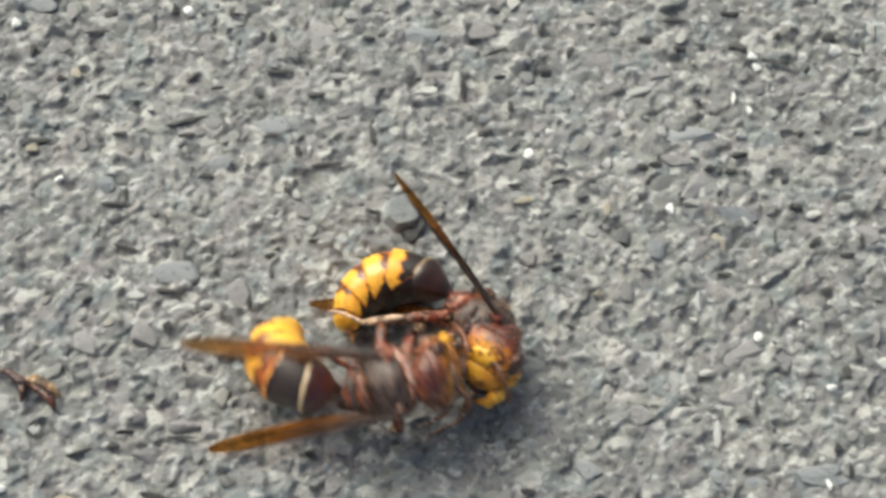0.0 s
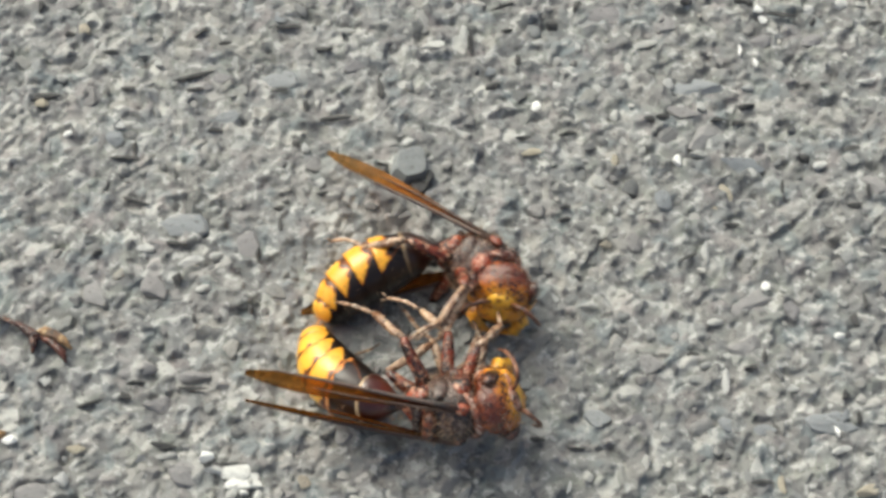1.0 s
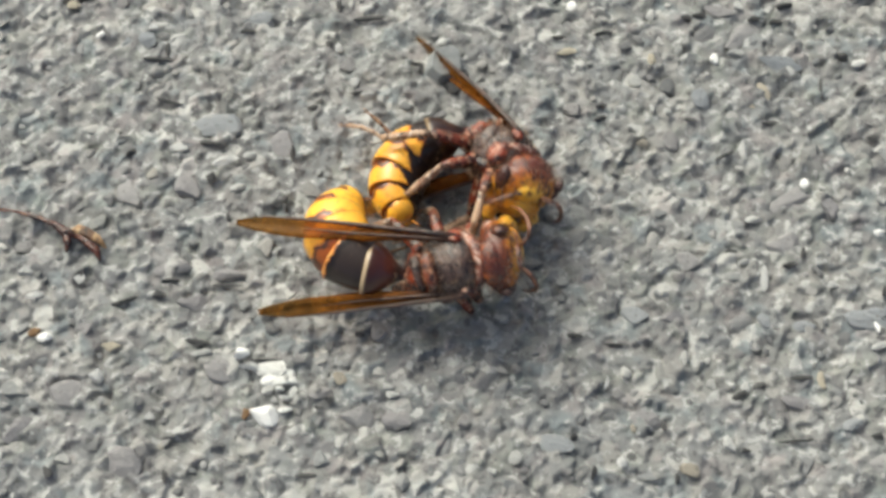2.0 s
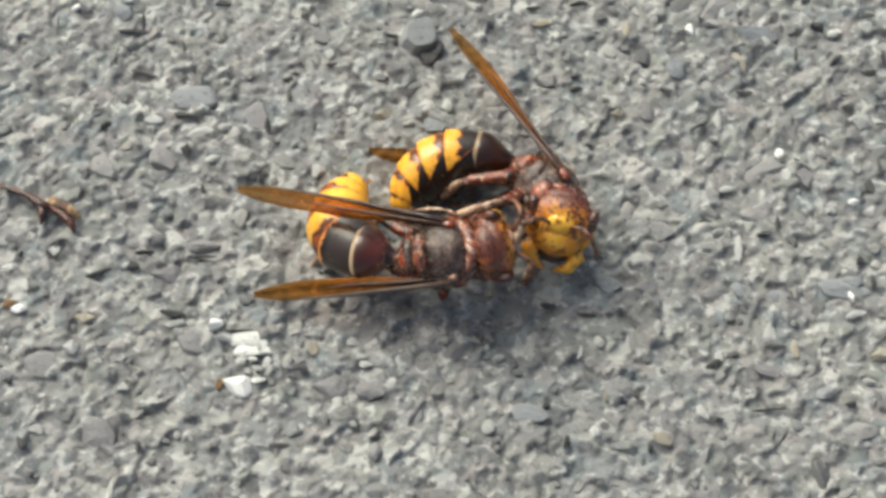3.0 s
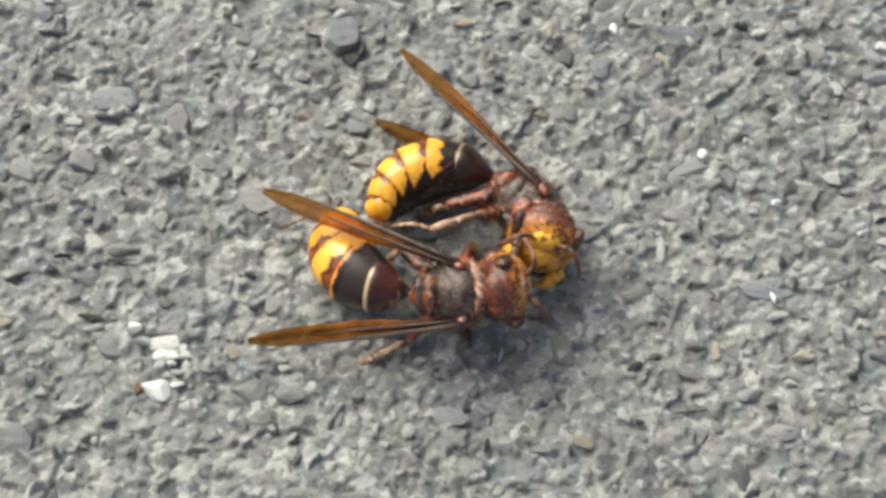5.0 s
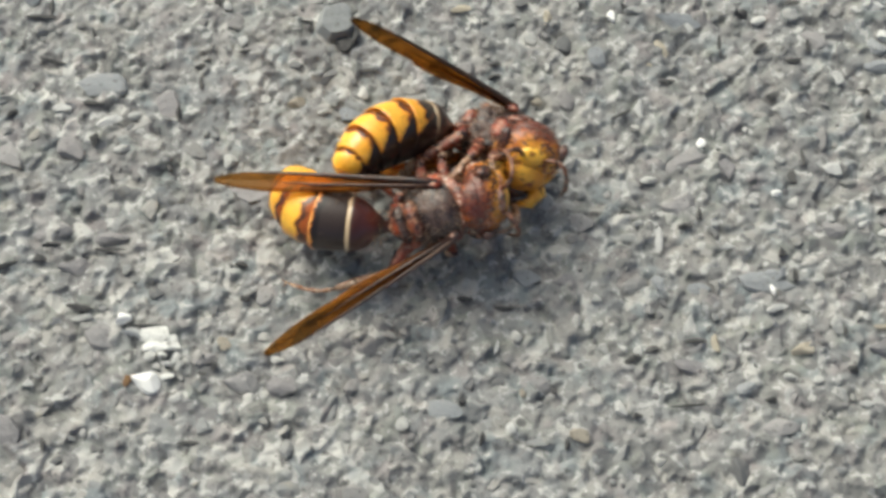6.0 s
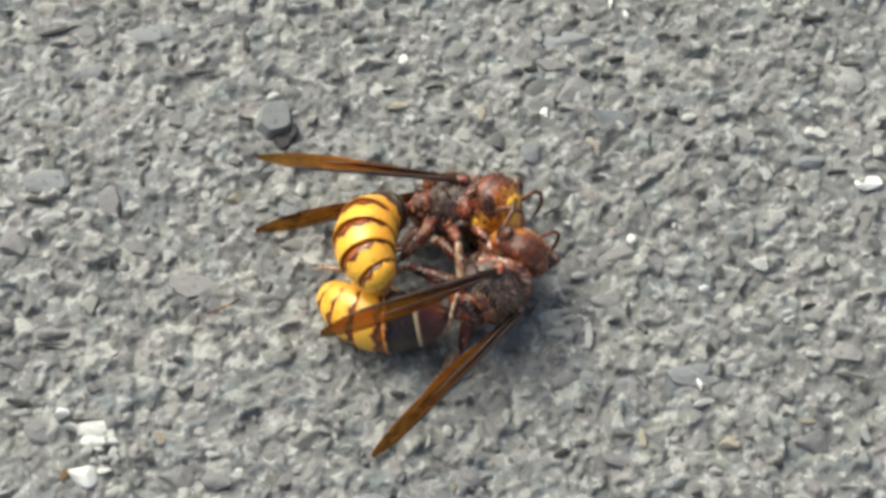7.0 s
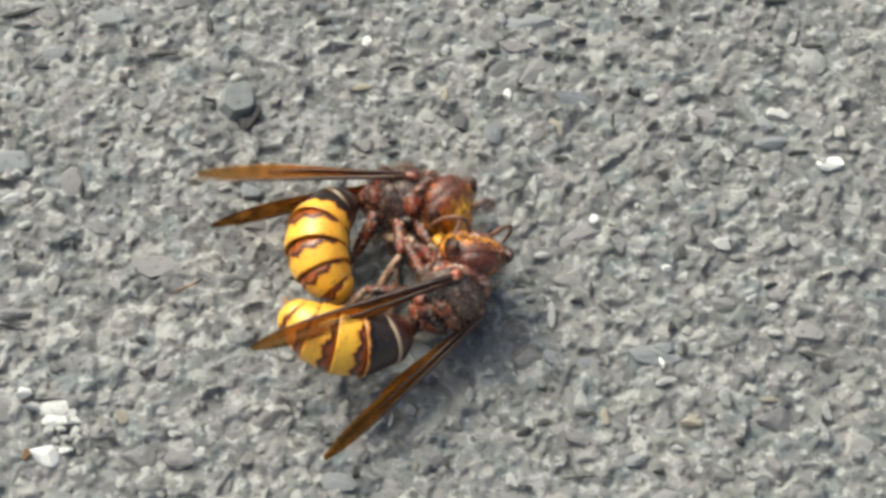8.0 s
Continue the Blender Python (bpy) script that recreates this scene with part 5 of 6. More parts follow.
    walk(hornet_a["segments"][3], [
        (0.0, pose(0.00008, -0.00894, -0.00699, 102.6, -8.2, -2.6)), (0.2, pose(-0.00053, -0.00902, -0.00731, 82.4, 7.6, -8.1)), (0.5, pose(-0.00117, -0.00544, -0.00905, 104.2, 20.0, -3.5)),
        (0.7, pose(-0.00122, -0.00866, -0.00755, 82.6, 5.4, -12.2)), (1.0, pose(-0.00027, -0.00786, -0.00829, 77.8, 7.8, -8.5)), (1.2, pose(-0.00081, -0.00704, -0.00833, 108.4, 21.4, 0.9)),
        (1.5, pose(0.00060, -0.00554, -0.00903, 111.7, -2.0, -4.5)), (1.8, pose(-0.00112, -0.00841, -0.00678, 119.9, 18.2, -17.5)), (2.0, pose(0.00020, -0.00387, -0.00902, 138.7, 2.2, -3.0)),
        (2.2, pose(-0.00126, -0.00444, -0.00899, 126.1, 27.0, 4.2)), (3.3, pose(0.00050, -0.00802, -0.00795, 96.7, 3.4, 5.6)), (3.5, pose(0.00194, -0.00726, -0.00819, 96.2, -2.8, 15.0)),
        (3.8, pose(0.00007, -0.00681, -0.00854, 109.1, 0.1, 4.2)), (4.0, pose(0.00194, -0.00787, -0.00741, 112.4, -21.7, 7.2)), (4.2, pose(0.00094, -0.00786, -0.00775, 109.5, -15.4, 1.5)),
        (5.3, pose(0.00049, -0.00898, -0.00732, 85.6, -2.7, 2.5)), (5.5, pose(-0.00051, -0.00951, -0.00695, 74.5, -2.1, -5.2)), (5.7, pose(0.00058, -0.00790, -0.00824, 79.4, 8.3, 4.1)),
        (6.0, pose(0.00403, -0.00704, -0.00756, 76.5, -4.1, 22.7)), (6.2, pose(0.00058, -0.01154, -0.00309, 53.8, -18.3, 21.9)), (6.5, pose(0.00447, -0.00826, -0.00599, 84.9, -33.3, 32.3)),
        (6.7, pose(0.00381, -0.00887, -0.00586, 87.1, -27.0, 26.7)), (7.0, pose(0.00589, -0.00773, -0.00496, 74.0, -32.2, 48.1)), (7.3, pose(0.00257, -0.00869, -0.00672, 96.9, -12.6, 20.8)),
        (7.5, pose(0.00335, -0.00754, -0.00742, 92.6, -8.2, 31.1)), (7.8, pose(0.00355, -0.00799, -0.00679, 95.7, -14.7, 37.2)), (8.0, pose(0.00520, -0.00639, -0.00640, 97.5, -30.5, 49.8)),
    ])
    walk(hornet_a["segments"][4], [
        (0.0, pose(0.00039, -0.00850, -0.00897, 127.3, -10.1, -3.6)), (0.2, pose(-0.00083, -0.00925, -0.00933, 97.3, 11.2, -8.5)), (0.5, pose(-0.00182, -0.00490, -0.01092, 117.2, 25.6, -1.8)),
        (0.7, pose(-0.00147, -0.00887, -0.00958, 96.5, 6.9, -12.6)), (1.0, pose(-0.00060, -0.00825, -0.01028, 85.9, 11.9, -9.6)), (1.2, pose(-0.00153, -0.00641, -0.01014, 129.3, 27.4, 3.8)),
        (1.5, pose(0.00073, -0.00479, -0.01093, 127.5, -0.4, -5.0)), (1.8, pose(-0.00134, -0.00727, -0.00847, 153.8, 25.2, -12.3)), (2.0, pose(0.00023, -0.00233, -0.01037, 162.0, 4.1, -2.8)),
        (2.2, pose(-0.00209, -0.00329, -0.01047, 148.2, 33.3, 10.9)), (3.3, pose(0.00036, -0.00779, -0.00998, 114.4, 4.9, 6.0)), (3.5, pose(0.00198, -0.00702, -0.01022, 112.2, -1.0, 15.6)),
        (3.8, pose(0.00002, -0.00614, -0.01048, 128.2, -0.4, 4.0)), (4.0, pose(0.00254, -0.00701, -0.00917, 139.2, -25.3, 4.2)), (4.2, pose(0.00143, -0.00716, -0.00961, 133.6, -18.5, -0.8)),
        (5.3, pose(0.00059, -0.00914, -0.00936, 101.9, -2.9, 2.5)), (5.5, pose(-0.00048, -0.01007, -0.00892, 87.6, -2.8, -5.3)), (5.7, pose(0.00032, -0.00830, -0.01023, 88.4, 12.4, 3.4)),
        (6.0, pose(0.00434, -0.00743, -0.00955, 86.0, 1.8, 21.8)), (6.2, pose(0.00151, -0.01247, -0.00466, 70.5, -27.2, 27.8)), (6.5, pose(0.00551, -0.00781, -0.00770, 106.3, -39.6, 31.5)),
        (6.7, pose(0.00469, -0.00855, -0.00768, 110.1, -32.0, 25.4)), (7.0, pose(0.00701, -0.00733, -0.00663, 94.1, -37.4, 48.6)), (7.3, pose(0.00290, -0.00830, -0.00871, 120.3, -14.9, 20.3)),
        (7.5, pose(0.00355, -0.00731, -0.00945, 111.0, -8.5, 31.6)), (7.8, pose(0.00385, -0.00751, -0.00876, 118.6, -19.2, 36.8)), (8.0, pose(0.00566, -0.00543, -0.00815, 123.0, -36.7, 48.2)),
    ])
    walk(hornet_a["segments"][5], [
        (0.0, pose(0.00069, -0.00746, -0.01034, 152.1, -11.4, -5.3)), (0.2, pose(-0.00113, -0.00898, -0.01103, 112.3, 14.6, -8.1)), (0.5, pose(-0.00247, -0.00407, -0.01232, 131.2, 30.7, 1.4)),
        (0.7, pose(-0.00163, -0.00863, -0.01130, 110.4, 8.6, -12.6)), (1.0, pose(-0.00098, -0.00831, -0.01199, 94.0, 16.0, -10.2)), (1.2, pose(-0.00223, -0.00534, -0.01134, 151.7, 32.1, 9.0)),
        (1.5, pose(0.00084, -0.00373, -0.01232, 143.4, 1.2, -5.1)), (1.8, pose(-0.00133, -0.00566, -0.00917, -170.1, 28.1, -3.3)), (2.0, pose(0.00027, -0.00067, -0.01091, -174.7, 5.7, -1.9)),
        (2.2, pose(-0.00287, -0.00192, -0.01124, 172.4, 37.0, 20.5)), (3.3, pose(0.00015, -0.00708, -0.01157, 132.3, 6.3, 6.9)), (3.5, pose(0.00183, -0.00638, -0.01184, 128.2, 0.6, 16.6)),
        (3.8, pose(-0.00005, -0.00506, -0.01185, 147.3, -0.8, 3.7)), (4.0, pose(0.00293, -0.00565, -0.01021, 166.9, -27.1, -0.4)), (4.2, pose(0.00185, -0.00596, -0.01082, 158.2, -20.6, -4.2)),
        (5.3, pose(0.00067, -0.00877, -0.01107, 118.1, -3.1, 2.5)), (5.5, pose(-0.00041, -0.01015, -0.01067, 100.7, -3.4, -5.4)), (5.7, pose(-0.00006, -0.00837, -0.01194, 97.5, 16.6, 3.3)),
        (6.0, pose(0.00434, -0.00756, -0.01129, 95.4, 7.7, 22.0)), (6.2, pose(0.00245, -0.01264, -0.00613, 88.1, -37.3, 30.8)), (6.5, pose(0.00617, -0.00683, -0.00899, 130.1, -45.2, 27.3)),
        (6.7, pose(0.00521, -0.00763, -0.00907, 134.5, -36.2, 21.8)), (7.0, pose(0.00762, -0.00645, -0.00802, 115.7, -42.5, 46.5)), (7.3, pose(0.00296, -0.00734, -0.01017, 144.0, -17.0, 18.8)),
        (7.5, pose(0.00343, -0.00664, -0.01106, 129.3, -9.0, 32.1)), (7.8, pose(0.00375, -0.00654, -0.01021, 142.1, -23.1, 34.6)), (8.0, pose(0.00554, -0.00414, -0.00933, 150.6, -41.5, 43.2)),
    ])
    walk(hornet_a["wings"]["right"], [
        (0.0, pose(0.00240, 0.00100, 0.00210, -3.9, 20.0, 56.8)), (0.2, pose(0.00240, 0.00100, 0.00210, 18.1, 65.0, 19.0)), (0.5, pose(0.00240, 0.00100, 0.00210, 0.3, 44.4, -6.8)),
        (0.7, pose(0.00240, 0.00100, 0.00210, 48.1, 49.9, 78.4)), (1.0, pose(0.00240, 0.00100, 0.00210, 22.2, 73.0, 21.3)), (1.2, pose(0.00240, 0.00100, 0.00210, -23.3, -9.7, 0.3)),
        (1.5, pose(0.00240, 0.00100, 0.00210, -10.8, -10.8, -13.0)), (1.8, pose(0.00240, 0.00100, 0.00210, -13.3, 25.9, -3.7)), (2.0, pose(0.00240, 0.00100, 0.00210, -1.5, -8.0, -15.0)),
        (2.2, pose(0.00240, 0.00100, 0.00210, 2.2, 11.9, -12.7)), (3.3, pose(0.00240, 0.00100, 0.00210, 10.1, 60.1, 9.3)), (3.5, pose(0.00240, 0.00100, 0.00210, 5.4, 27.8, -10.0)),
        (3.8, pose(0.00240, 0.00100, 0.00210, -5.1, 59.0, -3.0)), (4.0, pose(0.00240, 0.00100, 0.00210, -0.4, 52.9, 62.2)), (4.2, pose(0.00240, 0.00100, 0.00210, 5.9, 52.3, 56.2)),
        (5.3, pose(0.00240, 0.00100, 0.00210, 18.6, 61.5, 17.0)), (5.5, pose(0.00240, 0.00100, 0.00210, 8.2, 50.6, 61.1)), (5.7, pose(0.00240, 0.00100, 0.00210, 43.7, 49.7, 76.1)),
        (6.0, pose(0.00240, 0.00100, 0.00210, 26.5, -27.6, 45.2)), (6.2, pose(0.00240, 0.00100, 0.00210, -0.7, 64.4, -0.4)), (6.5, pose(0.00240, 0.00100, 0.00210, 3.0, 64.1, 5.9)),
        (6.7, pose(0.00240, 0.00100, 0.00210, -12.9, 64.1, -12.4)), (7.0, pose(0.00240, 0.00100, 0.00210, 0.8, 63.6, 20.7)), (7.3, pose(0.00240, 0.00100, 0.00210, 7.3, 64.6, 14.2)),
        (7.5, pose(0.00240, 0.00100, 0.00210, 13.2, 63.6, 19.9)), (7.8, pose(0.00240, 0.00100, 0.00210, 25.8, 61.4, 26.6)), (8.0, pose(0.00240, 0.00100, 0.00210, 18.0, 63.7, 22.5)),
    ])
    walk(hornet_a["wings"]["left"], [
        (0.0, pose(-0.00240, 0.00100, 0.00210, 73.9, -36.4, -54.4)), (0.2, pose(-0.00240, 0.00100, 0.00210, 68.3, -27.3, -49.6)), (0.5, pose(-0.00240, 0.00100, 0.00210, 80.3, -16.6, -65.0)),
        (0.7, pose(-0.00240, 0.00100, 0.00210, 69.5, -26.9, -47.9)), (1.0, pose(-0.00240, 0.00100, 0.00210, 66.7, -29.5, -48.6)), (1.2, pose(-0.00240, 0.00100, 0.00210, 82.2, -18.9, -49.4)),
        (1.5, pose(-0.00240, 0.00100, 0.00210, 60.2, -21.6, -40.3)), (1.8, pose(-0.00240, 0.00100, 0.00210, 0.5, -47.4, -3.6)), (2.0, pose(-0.00240, 0.00100, 0.00210, 78.0, -15.7, -51.6)),
        (2.2, pose(-0.00240, 0.00100, 0.00210, 94.8, -11.8, -55.9)), (3.3, pose(-0.00240, 0.00100, 0.00210, 55.3, -41.0, -39.1)), (3.5, pose(-0.00240, 0.00100, 0.00210, 65.1, -34.3, -41.2)),
        (3.8, pose(-0.00240, 0.00100, 0.00210, 62.0, -39.9, -42.3)), (4.0, pose(-0.00240, 0.00100, 0.00210, 50.8, -46.0, -34.8)), (4.2, pose(-0.00240, 0.00100, 0.00210, 45.1, -45.7, -36.3)),
        (5.3, pose(-0.00240, 0.00100, 0.00210, 40.1, -45.7, -31.1)), (5.5, pose(-0.00240, 0.00100, 0.00210, 61.0, -38.1, -46.9)), (5.7, pose(-0.00240, 0.00100, 0.00210, 74.7, -29.2, -48.6)),
        (6.0, pose(-0.00240, 0.00100, 0.00210, 57.6, -29.7, -37.6)), (6.2, pose(-0.00240, 0.00100, 0.00210, 21.9, -51.3, -14.5)), (6.5, pose(-0.00240, 0.00100, 0.00210, 33.1, -52.3, -17.7)),
        (6.7, pose(-0.00240, 0.00100, 0.00210, 25.9, -50.1, -20.3)), (7.0, pose(-0.00240, 0.00100, 0.00210, 22.7, -49.3, -22.7)), (7.3, pose(-0.00240, 0.00100, 0.00210, 37.3, -49.0, -27.3)),
        (7.5, pose(-0.00240, 0.00100, 0.00210, 29.6, -51.4, -14.0)), (7.8, pose(-0.00240, 0.00100, 0.00210, 24.7, -50.3, -18.4)), (8.0, pose(-0.00240, 0.00100, 0.00210, 32.2, -48.1, -22.8)),
    ])
    walk(hornet_b["body"], [
        (0.0, pose(-0.00559, -0.01731, 0.00759, 8.8, 25.5, -71.1)), (0.2, pose(0.00015, -0.02338, 0.00543, 21.9, 74.6, -65.7)), (0.5, pose(-0.00127, -0.02384, 0.00561, 25.6, 71.3, -37.3)),
        (0.7, pose(0.00001, -0.02403, 0.00596, 8.7, 70.6, -77.6)), (1.0, pose(-0.00083, -0.02417, 0.00595, -17.1, 75.4, -99.6)), (1.2, pose(-0.00247, -0.01965, 0.00499, 3.9, 66.7, -74.0)),
        (1.5, pose(-0.00596, -0.01745, 0.00763, 5.1, 24.8, -68.1)), (1.8, pose(-0.00273, -0.02141, 0.00560, -7.9, 54.4, -106.9)), (2.0, pose(-0.00405, -0.02102, 0.00707, -0.3, 26.9, -75.6)),
        (2.2, pose(-0.00488, -0.01959, 0.00661, 3.3, 23.8, -72.9)), (3.3, pose(-0.00021, -0.02384, 0.00712, -1.7, 20.0, -86.6)), (3.5, pose(0.00107, -0.02413, 0.00740, 0.6, 22.4, -85.0)),
        (3.8, pose(0.00299, -0.02378, 0.00686, -2.0, 21.4, -87.4)), (4.0, pose(0.00568, -0.02419, 0.00632, -7.6, 30.7, -86.3)), (4.2, pose(0.00477, -0.02528, 0.00646, -4.2, 26.6, -91.8)),
        (5.3, pose(0.00651, -0.02598, 0.00598, 7.6, 25.3, -85.8)), (5.5, pose(0.00541, -0.02382, 0.00662, -5.8, 34.2, -83.1)), (5.7, pose(0.00324, -0.02033, 0.00388, 20.5, 18.0, -59.6)),
        (6.0, pose(0.00479, -0.01956, 0.00706, 4.0, 28.7, -67.3)), (6.2, pose(0.00994, -0.01759, 0.00608, 5.5, 17.3, -70.1)), (6.5, pose(0.01131, -0.01898, 0.00550, -3.9, 29.6, -55.4)),
        (6.7, pose(0.01525, -0.01939, 0.00493, 1.7, 50.5, -55.2)), (7.0, pose(0.01649, -0.01681, 0.00474, 0.4, 53.7, -45.7)), (7.3, pose(0.01893, -0.02044, 0.00503, 0.1, 64.3, -49.3)),
        (7.5, pose(0.01499, -0.02091, 0.00496, -1.4, 57.4, -38.8)), (7.8, pose(0.01574, -0.01807, 0.00486, 7.8, 61.1, -38.8)), (8.0, pose(0.01609, -0.01984, 0.00510, 1.6, 53.1, -36.8)),
    ])
    walk(hornet_b["head"], [
        (0.0, pose(0.00000, 0.00335, 0.00015, -1.8, 11.1, -13.7)), (0.2, pose(0.00000, 0.00335, 0.00015, -15.8, -24.4, 28.8)), (0.5, pose(0.00000, 0.00335, 0.00015, -14.2, -45.1, 32.2)),
        (0.7, pose(0.00000, 0.00335, 0.00015, -22.6, -26.5, 38.2)), (1.0, pose(0.00000, 0.00335, 0.00015, -3.9, -34.6, 23.8)), (1.2, pose(0.00000, 0.00335, 0.00015, -5.6, -27.6, 17.7)),
        (1.5, pose(0.00000, 0.00335, 0.00015, -2.5, 6.6, -24.1)), (1.8, pose(0.00000, 0.00335, 0.00015, -9.2, -5.3, 21.9)), (2.0, pose(0.00000, 0.00335, 0.00015, 5.9, 12.4, -4.3)),
        (2.2, pose(0.00000, 0.00335, 0.00015, -0.4, 11.9, -5.2)), (3.3, pose(0.00000, 0.00335, 0.00015, -6.0, 7.6, 10.3)), (3.5, pose(0.00000, 0.00335, 0.00015, -9.4, 7.4, -2.8)),
        (3.8, pose(0.00000, 0.00335, 0.00015, -2.8, 15.0, 11.8)), (4.0, pose(0.00000, 0.00335, 0.00015, 9.7, 8.8, 17.7)), (4.2, pose(0.00000, 0.00335, 0.00015, -0.1, 16.7, 15.0)),
        (5.3, pose(0.00000, 0.00335, 0.00015, -4.2, 16.5, 6.6)), (5.5, pose(0.00000, 0.00335, 0.00015, 14.7, 12.7, 0.8)), (5.7, pose(0.00000, 0.00335, 0.00015, -4.7, 16.0, -22.6)),
        (6.0, pose(0.00000, 0.00335, 0.00015, 11.9, 10.6, -12.5)), (6.2, pose(0.00000, 0.00335, 0.00015, 7.3, 20.0, 2.3)), (6.5, pose(0.00000, 0.00335, 0.00015, 25.0, 12.5, 5.2)),
        (6.7, pose(0.00000, 0.00335, 0.00015, -9.2, -11.1, 43.4)), (7.0, pose(0.00000, 0.00335, 0.00015, -26.6, -12.5, 24.2)), (7.3, pose(0.00000, 0.00335, 0.00015, -19.8, -11.4, 42.4)),
        (7.5, pose(0.00000, 0.00335, 0.00015, 6.4, -4.0, 24.0)), (7.8, pose(0.00000, 0.00335, 0.00015, -19.4, -13.8, 52.6)), (8.0, pose(0.00000, 0.00335, 0.00015, -12.8, -16.1, 35.9)),
    ])
    walk(hornet_b["segments"][0], [
        (0.0, pose(0.00000, -0.00360, -0.00080, 5.0, -10.9, -30.7)), (0.2, pose(0.00000, -0.00360, -0.00080, 38.7, 2.6, -20.1)), (0.5, pose(0.00000, -0.00360, -0.00080, 49.6, 15.0, -19.1)),
        (0.7, pose(0.00000, -0.00360, -0.00080, 32.7, 0.9, 0.2)), (1.0, pose(0.00000, -0.00360, -0.00080, 30.0, -3.3, 16.6)), (1.2, pose(0.00000, -0.00360, -0.00080, 25.9, -2.0, -4.8)),
        (1.5, pose(0.00000, -0.00360, -0.00080, 18.7, -7.8, -36.8)), (1.8, pose(0.00000, -0.00360, -0.00080, 30.7, -1.6, -24.8)), (2.0, pose(0.00000, -0.00360, -0.00080, 8.4, -3.6, -26.8)),
        (2.2, pose(0.00000, -0.00360, -0.00080, 16.7, -3.3, -26.8)), (3.3, pose(0.00000, -0.00360, -0.00080, 24.7, -5.4, -20.4)), (3.5, pose(0.00000, -0.00360, -0.00080, 18.4, -7.0, -20.3)),
        (3.8, pose(0.00000, -0.00360, -0.00080, 21.4, -3.7, -11.1)), (4.0, pose(0.00000, -0.00360, -0.00080, 5.3, -1.7, -10.5)), (4.2, pose(0.00000, -0.00360, -0.00080, 22.4, -3.1, -5.6)),
        (5.3, pose(0.00000, -0.00360, -0.00080, 5.0, -4.6, -18.5)), (5.5, pose(0.00000, -0.00360, -0.00080, 3.9, -5.4, -14.3)), (5.7, pose(0.00000, -0.00360, -0.00080, -64.3, -3.2, -22.5)),
        (6.0, pose(0.00000, -0.00360, -0.00080, 10.4, -10.7, -27.6)), (6.2, pose(0.00000, -0.00360, -0.00080, 16.4, -0.5, -29.3)), (6.5, pose(0.00000, -0.00360, -0.00080, 12.2, 1.9, -8.4)),
        (6.7, pose(0.00000, -0.00360, -0.00080, 23.0, 1.1, -11.6)), (7.0, pose(0.00000, -0.00360, -0.00080, 31.5, 3.8, -16.5)), (7.3, pose(0.00000, -0.00360, -0.00080, 30.2, 0.4, -8.4)),
        (7.5, pose(0.00000, -0.00360, -0.00080, 15.8, 3.7, -15.1)), (7.8, pose(0.00000, -0.00360, -0.00080, 13.1, -0.6, -6.1)), (8.0, pose(0.00000, -0.00360, -0.00080, 3.5, 6.2, -28.0)),
    ])
    walk(hornet_b["segments"][1], [
        (0.0, pose(-0.00188, -0.00689, -0.00113, 25.6, -8.6, -50.8)), (0.2, pose(-0.00112, -0.00635, -0.00317, 46.0, 1.1, -18.9)), (0.5, pose(-0.00152, -0.00568, -0.00360, 53.1, 18.8, -22.7)),
        (0.7, pose(-0.00002, -0.00680, -0.00285, 47.5, 2.6, -2.4)), (1.0, pose(0.00105, -0.00672, -0.00270, 43.5, -1.8, 14.6)), (1.2, pose(-0.00022, -0.00701, -0.00246, 33.0, -1.2, -7.4)),
        (1.5, pose(-0.00202, -0.00658, -0.00201, 37.8, -1.6, -55.1)), (1.8, pose(-0.00132, -0.00659, -0.00274, 45.4, 3.0, -32.5)), (2.0, pose(-0.00167, -0.00697, -0.00135, 23.5, 0.4, -49.7)),
        (2.2, pose(-0.00158, -0.00688, -0.00189, 27.8, 3.7, -48.8)), (3.3, pose(-0.00106, -0.00689, -0.00238, 37.9, 3.5, -38.7)), (3.5, pose(-0.00111, -0.00703, -0.00199, 36.3, -0.0, -39.2)),
        (3.8, pose(-0.00059, -0.00709, -0.00218, 33.8, 5.1, -33.1)), (4.0, pose(-0.00068, -0.00732, -0.00115, 20.8, 1.1, -32.9)), (4.2, pose(-0.00026, -0.00710, -0.00225, 33.1, 5.1, -25.3)),
        (5.3, pose(-0.00118, -0.00720, -0.00113, 19.0, -2.6, -34.7)), (5.5, pose(-0.00091, -0.00728, -0.00106, 26.8, -2.7, -30.9)), (5.7, pose(-0.00081, -0.00505, 0.00262, -34.0, -17.0, -29.7)),
        (6.0, pose(-0.00162, -0.00697, -0.00147, 26.6, -8.2, -40.6)), (6.2, pose(-0.00177, -0.00678, -0.00187, 18.3, 0.1, -31.1)), (6.5, pose(-0.00057, -0.00727, -0.00160, 23.4, 5.3, -18.9)),
        (6.7, pose(-0.00073, -0.00702, -0.00229, 34.0, 6.1, -21.3)), (7.0, pose(-0.00105, -0.00667, -0.00278, 43.6, 6.1, -20.1)), (7.3, pose(-0.00049, -0.00685, -0.00271, 41.0, 4.1, -14.1)),
        (7.5, pose(-0.00102, -0.00711, -0.00183, 29.7, 6.2, -22.4)), (7.8, pose(-0.00038, -0.00728, -0.00166, 24.5, 0.5, -10.2)), (8.0, pose(-0.00180, -0.00694, -0.00103, 18.0, 7.4, -37.2)),
    ])
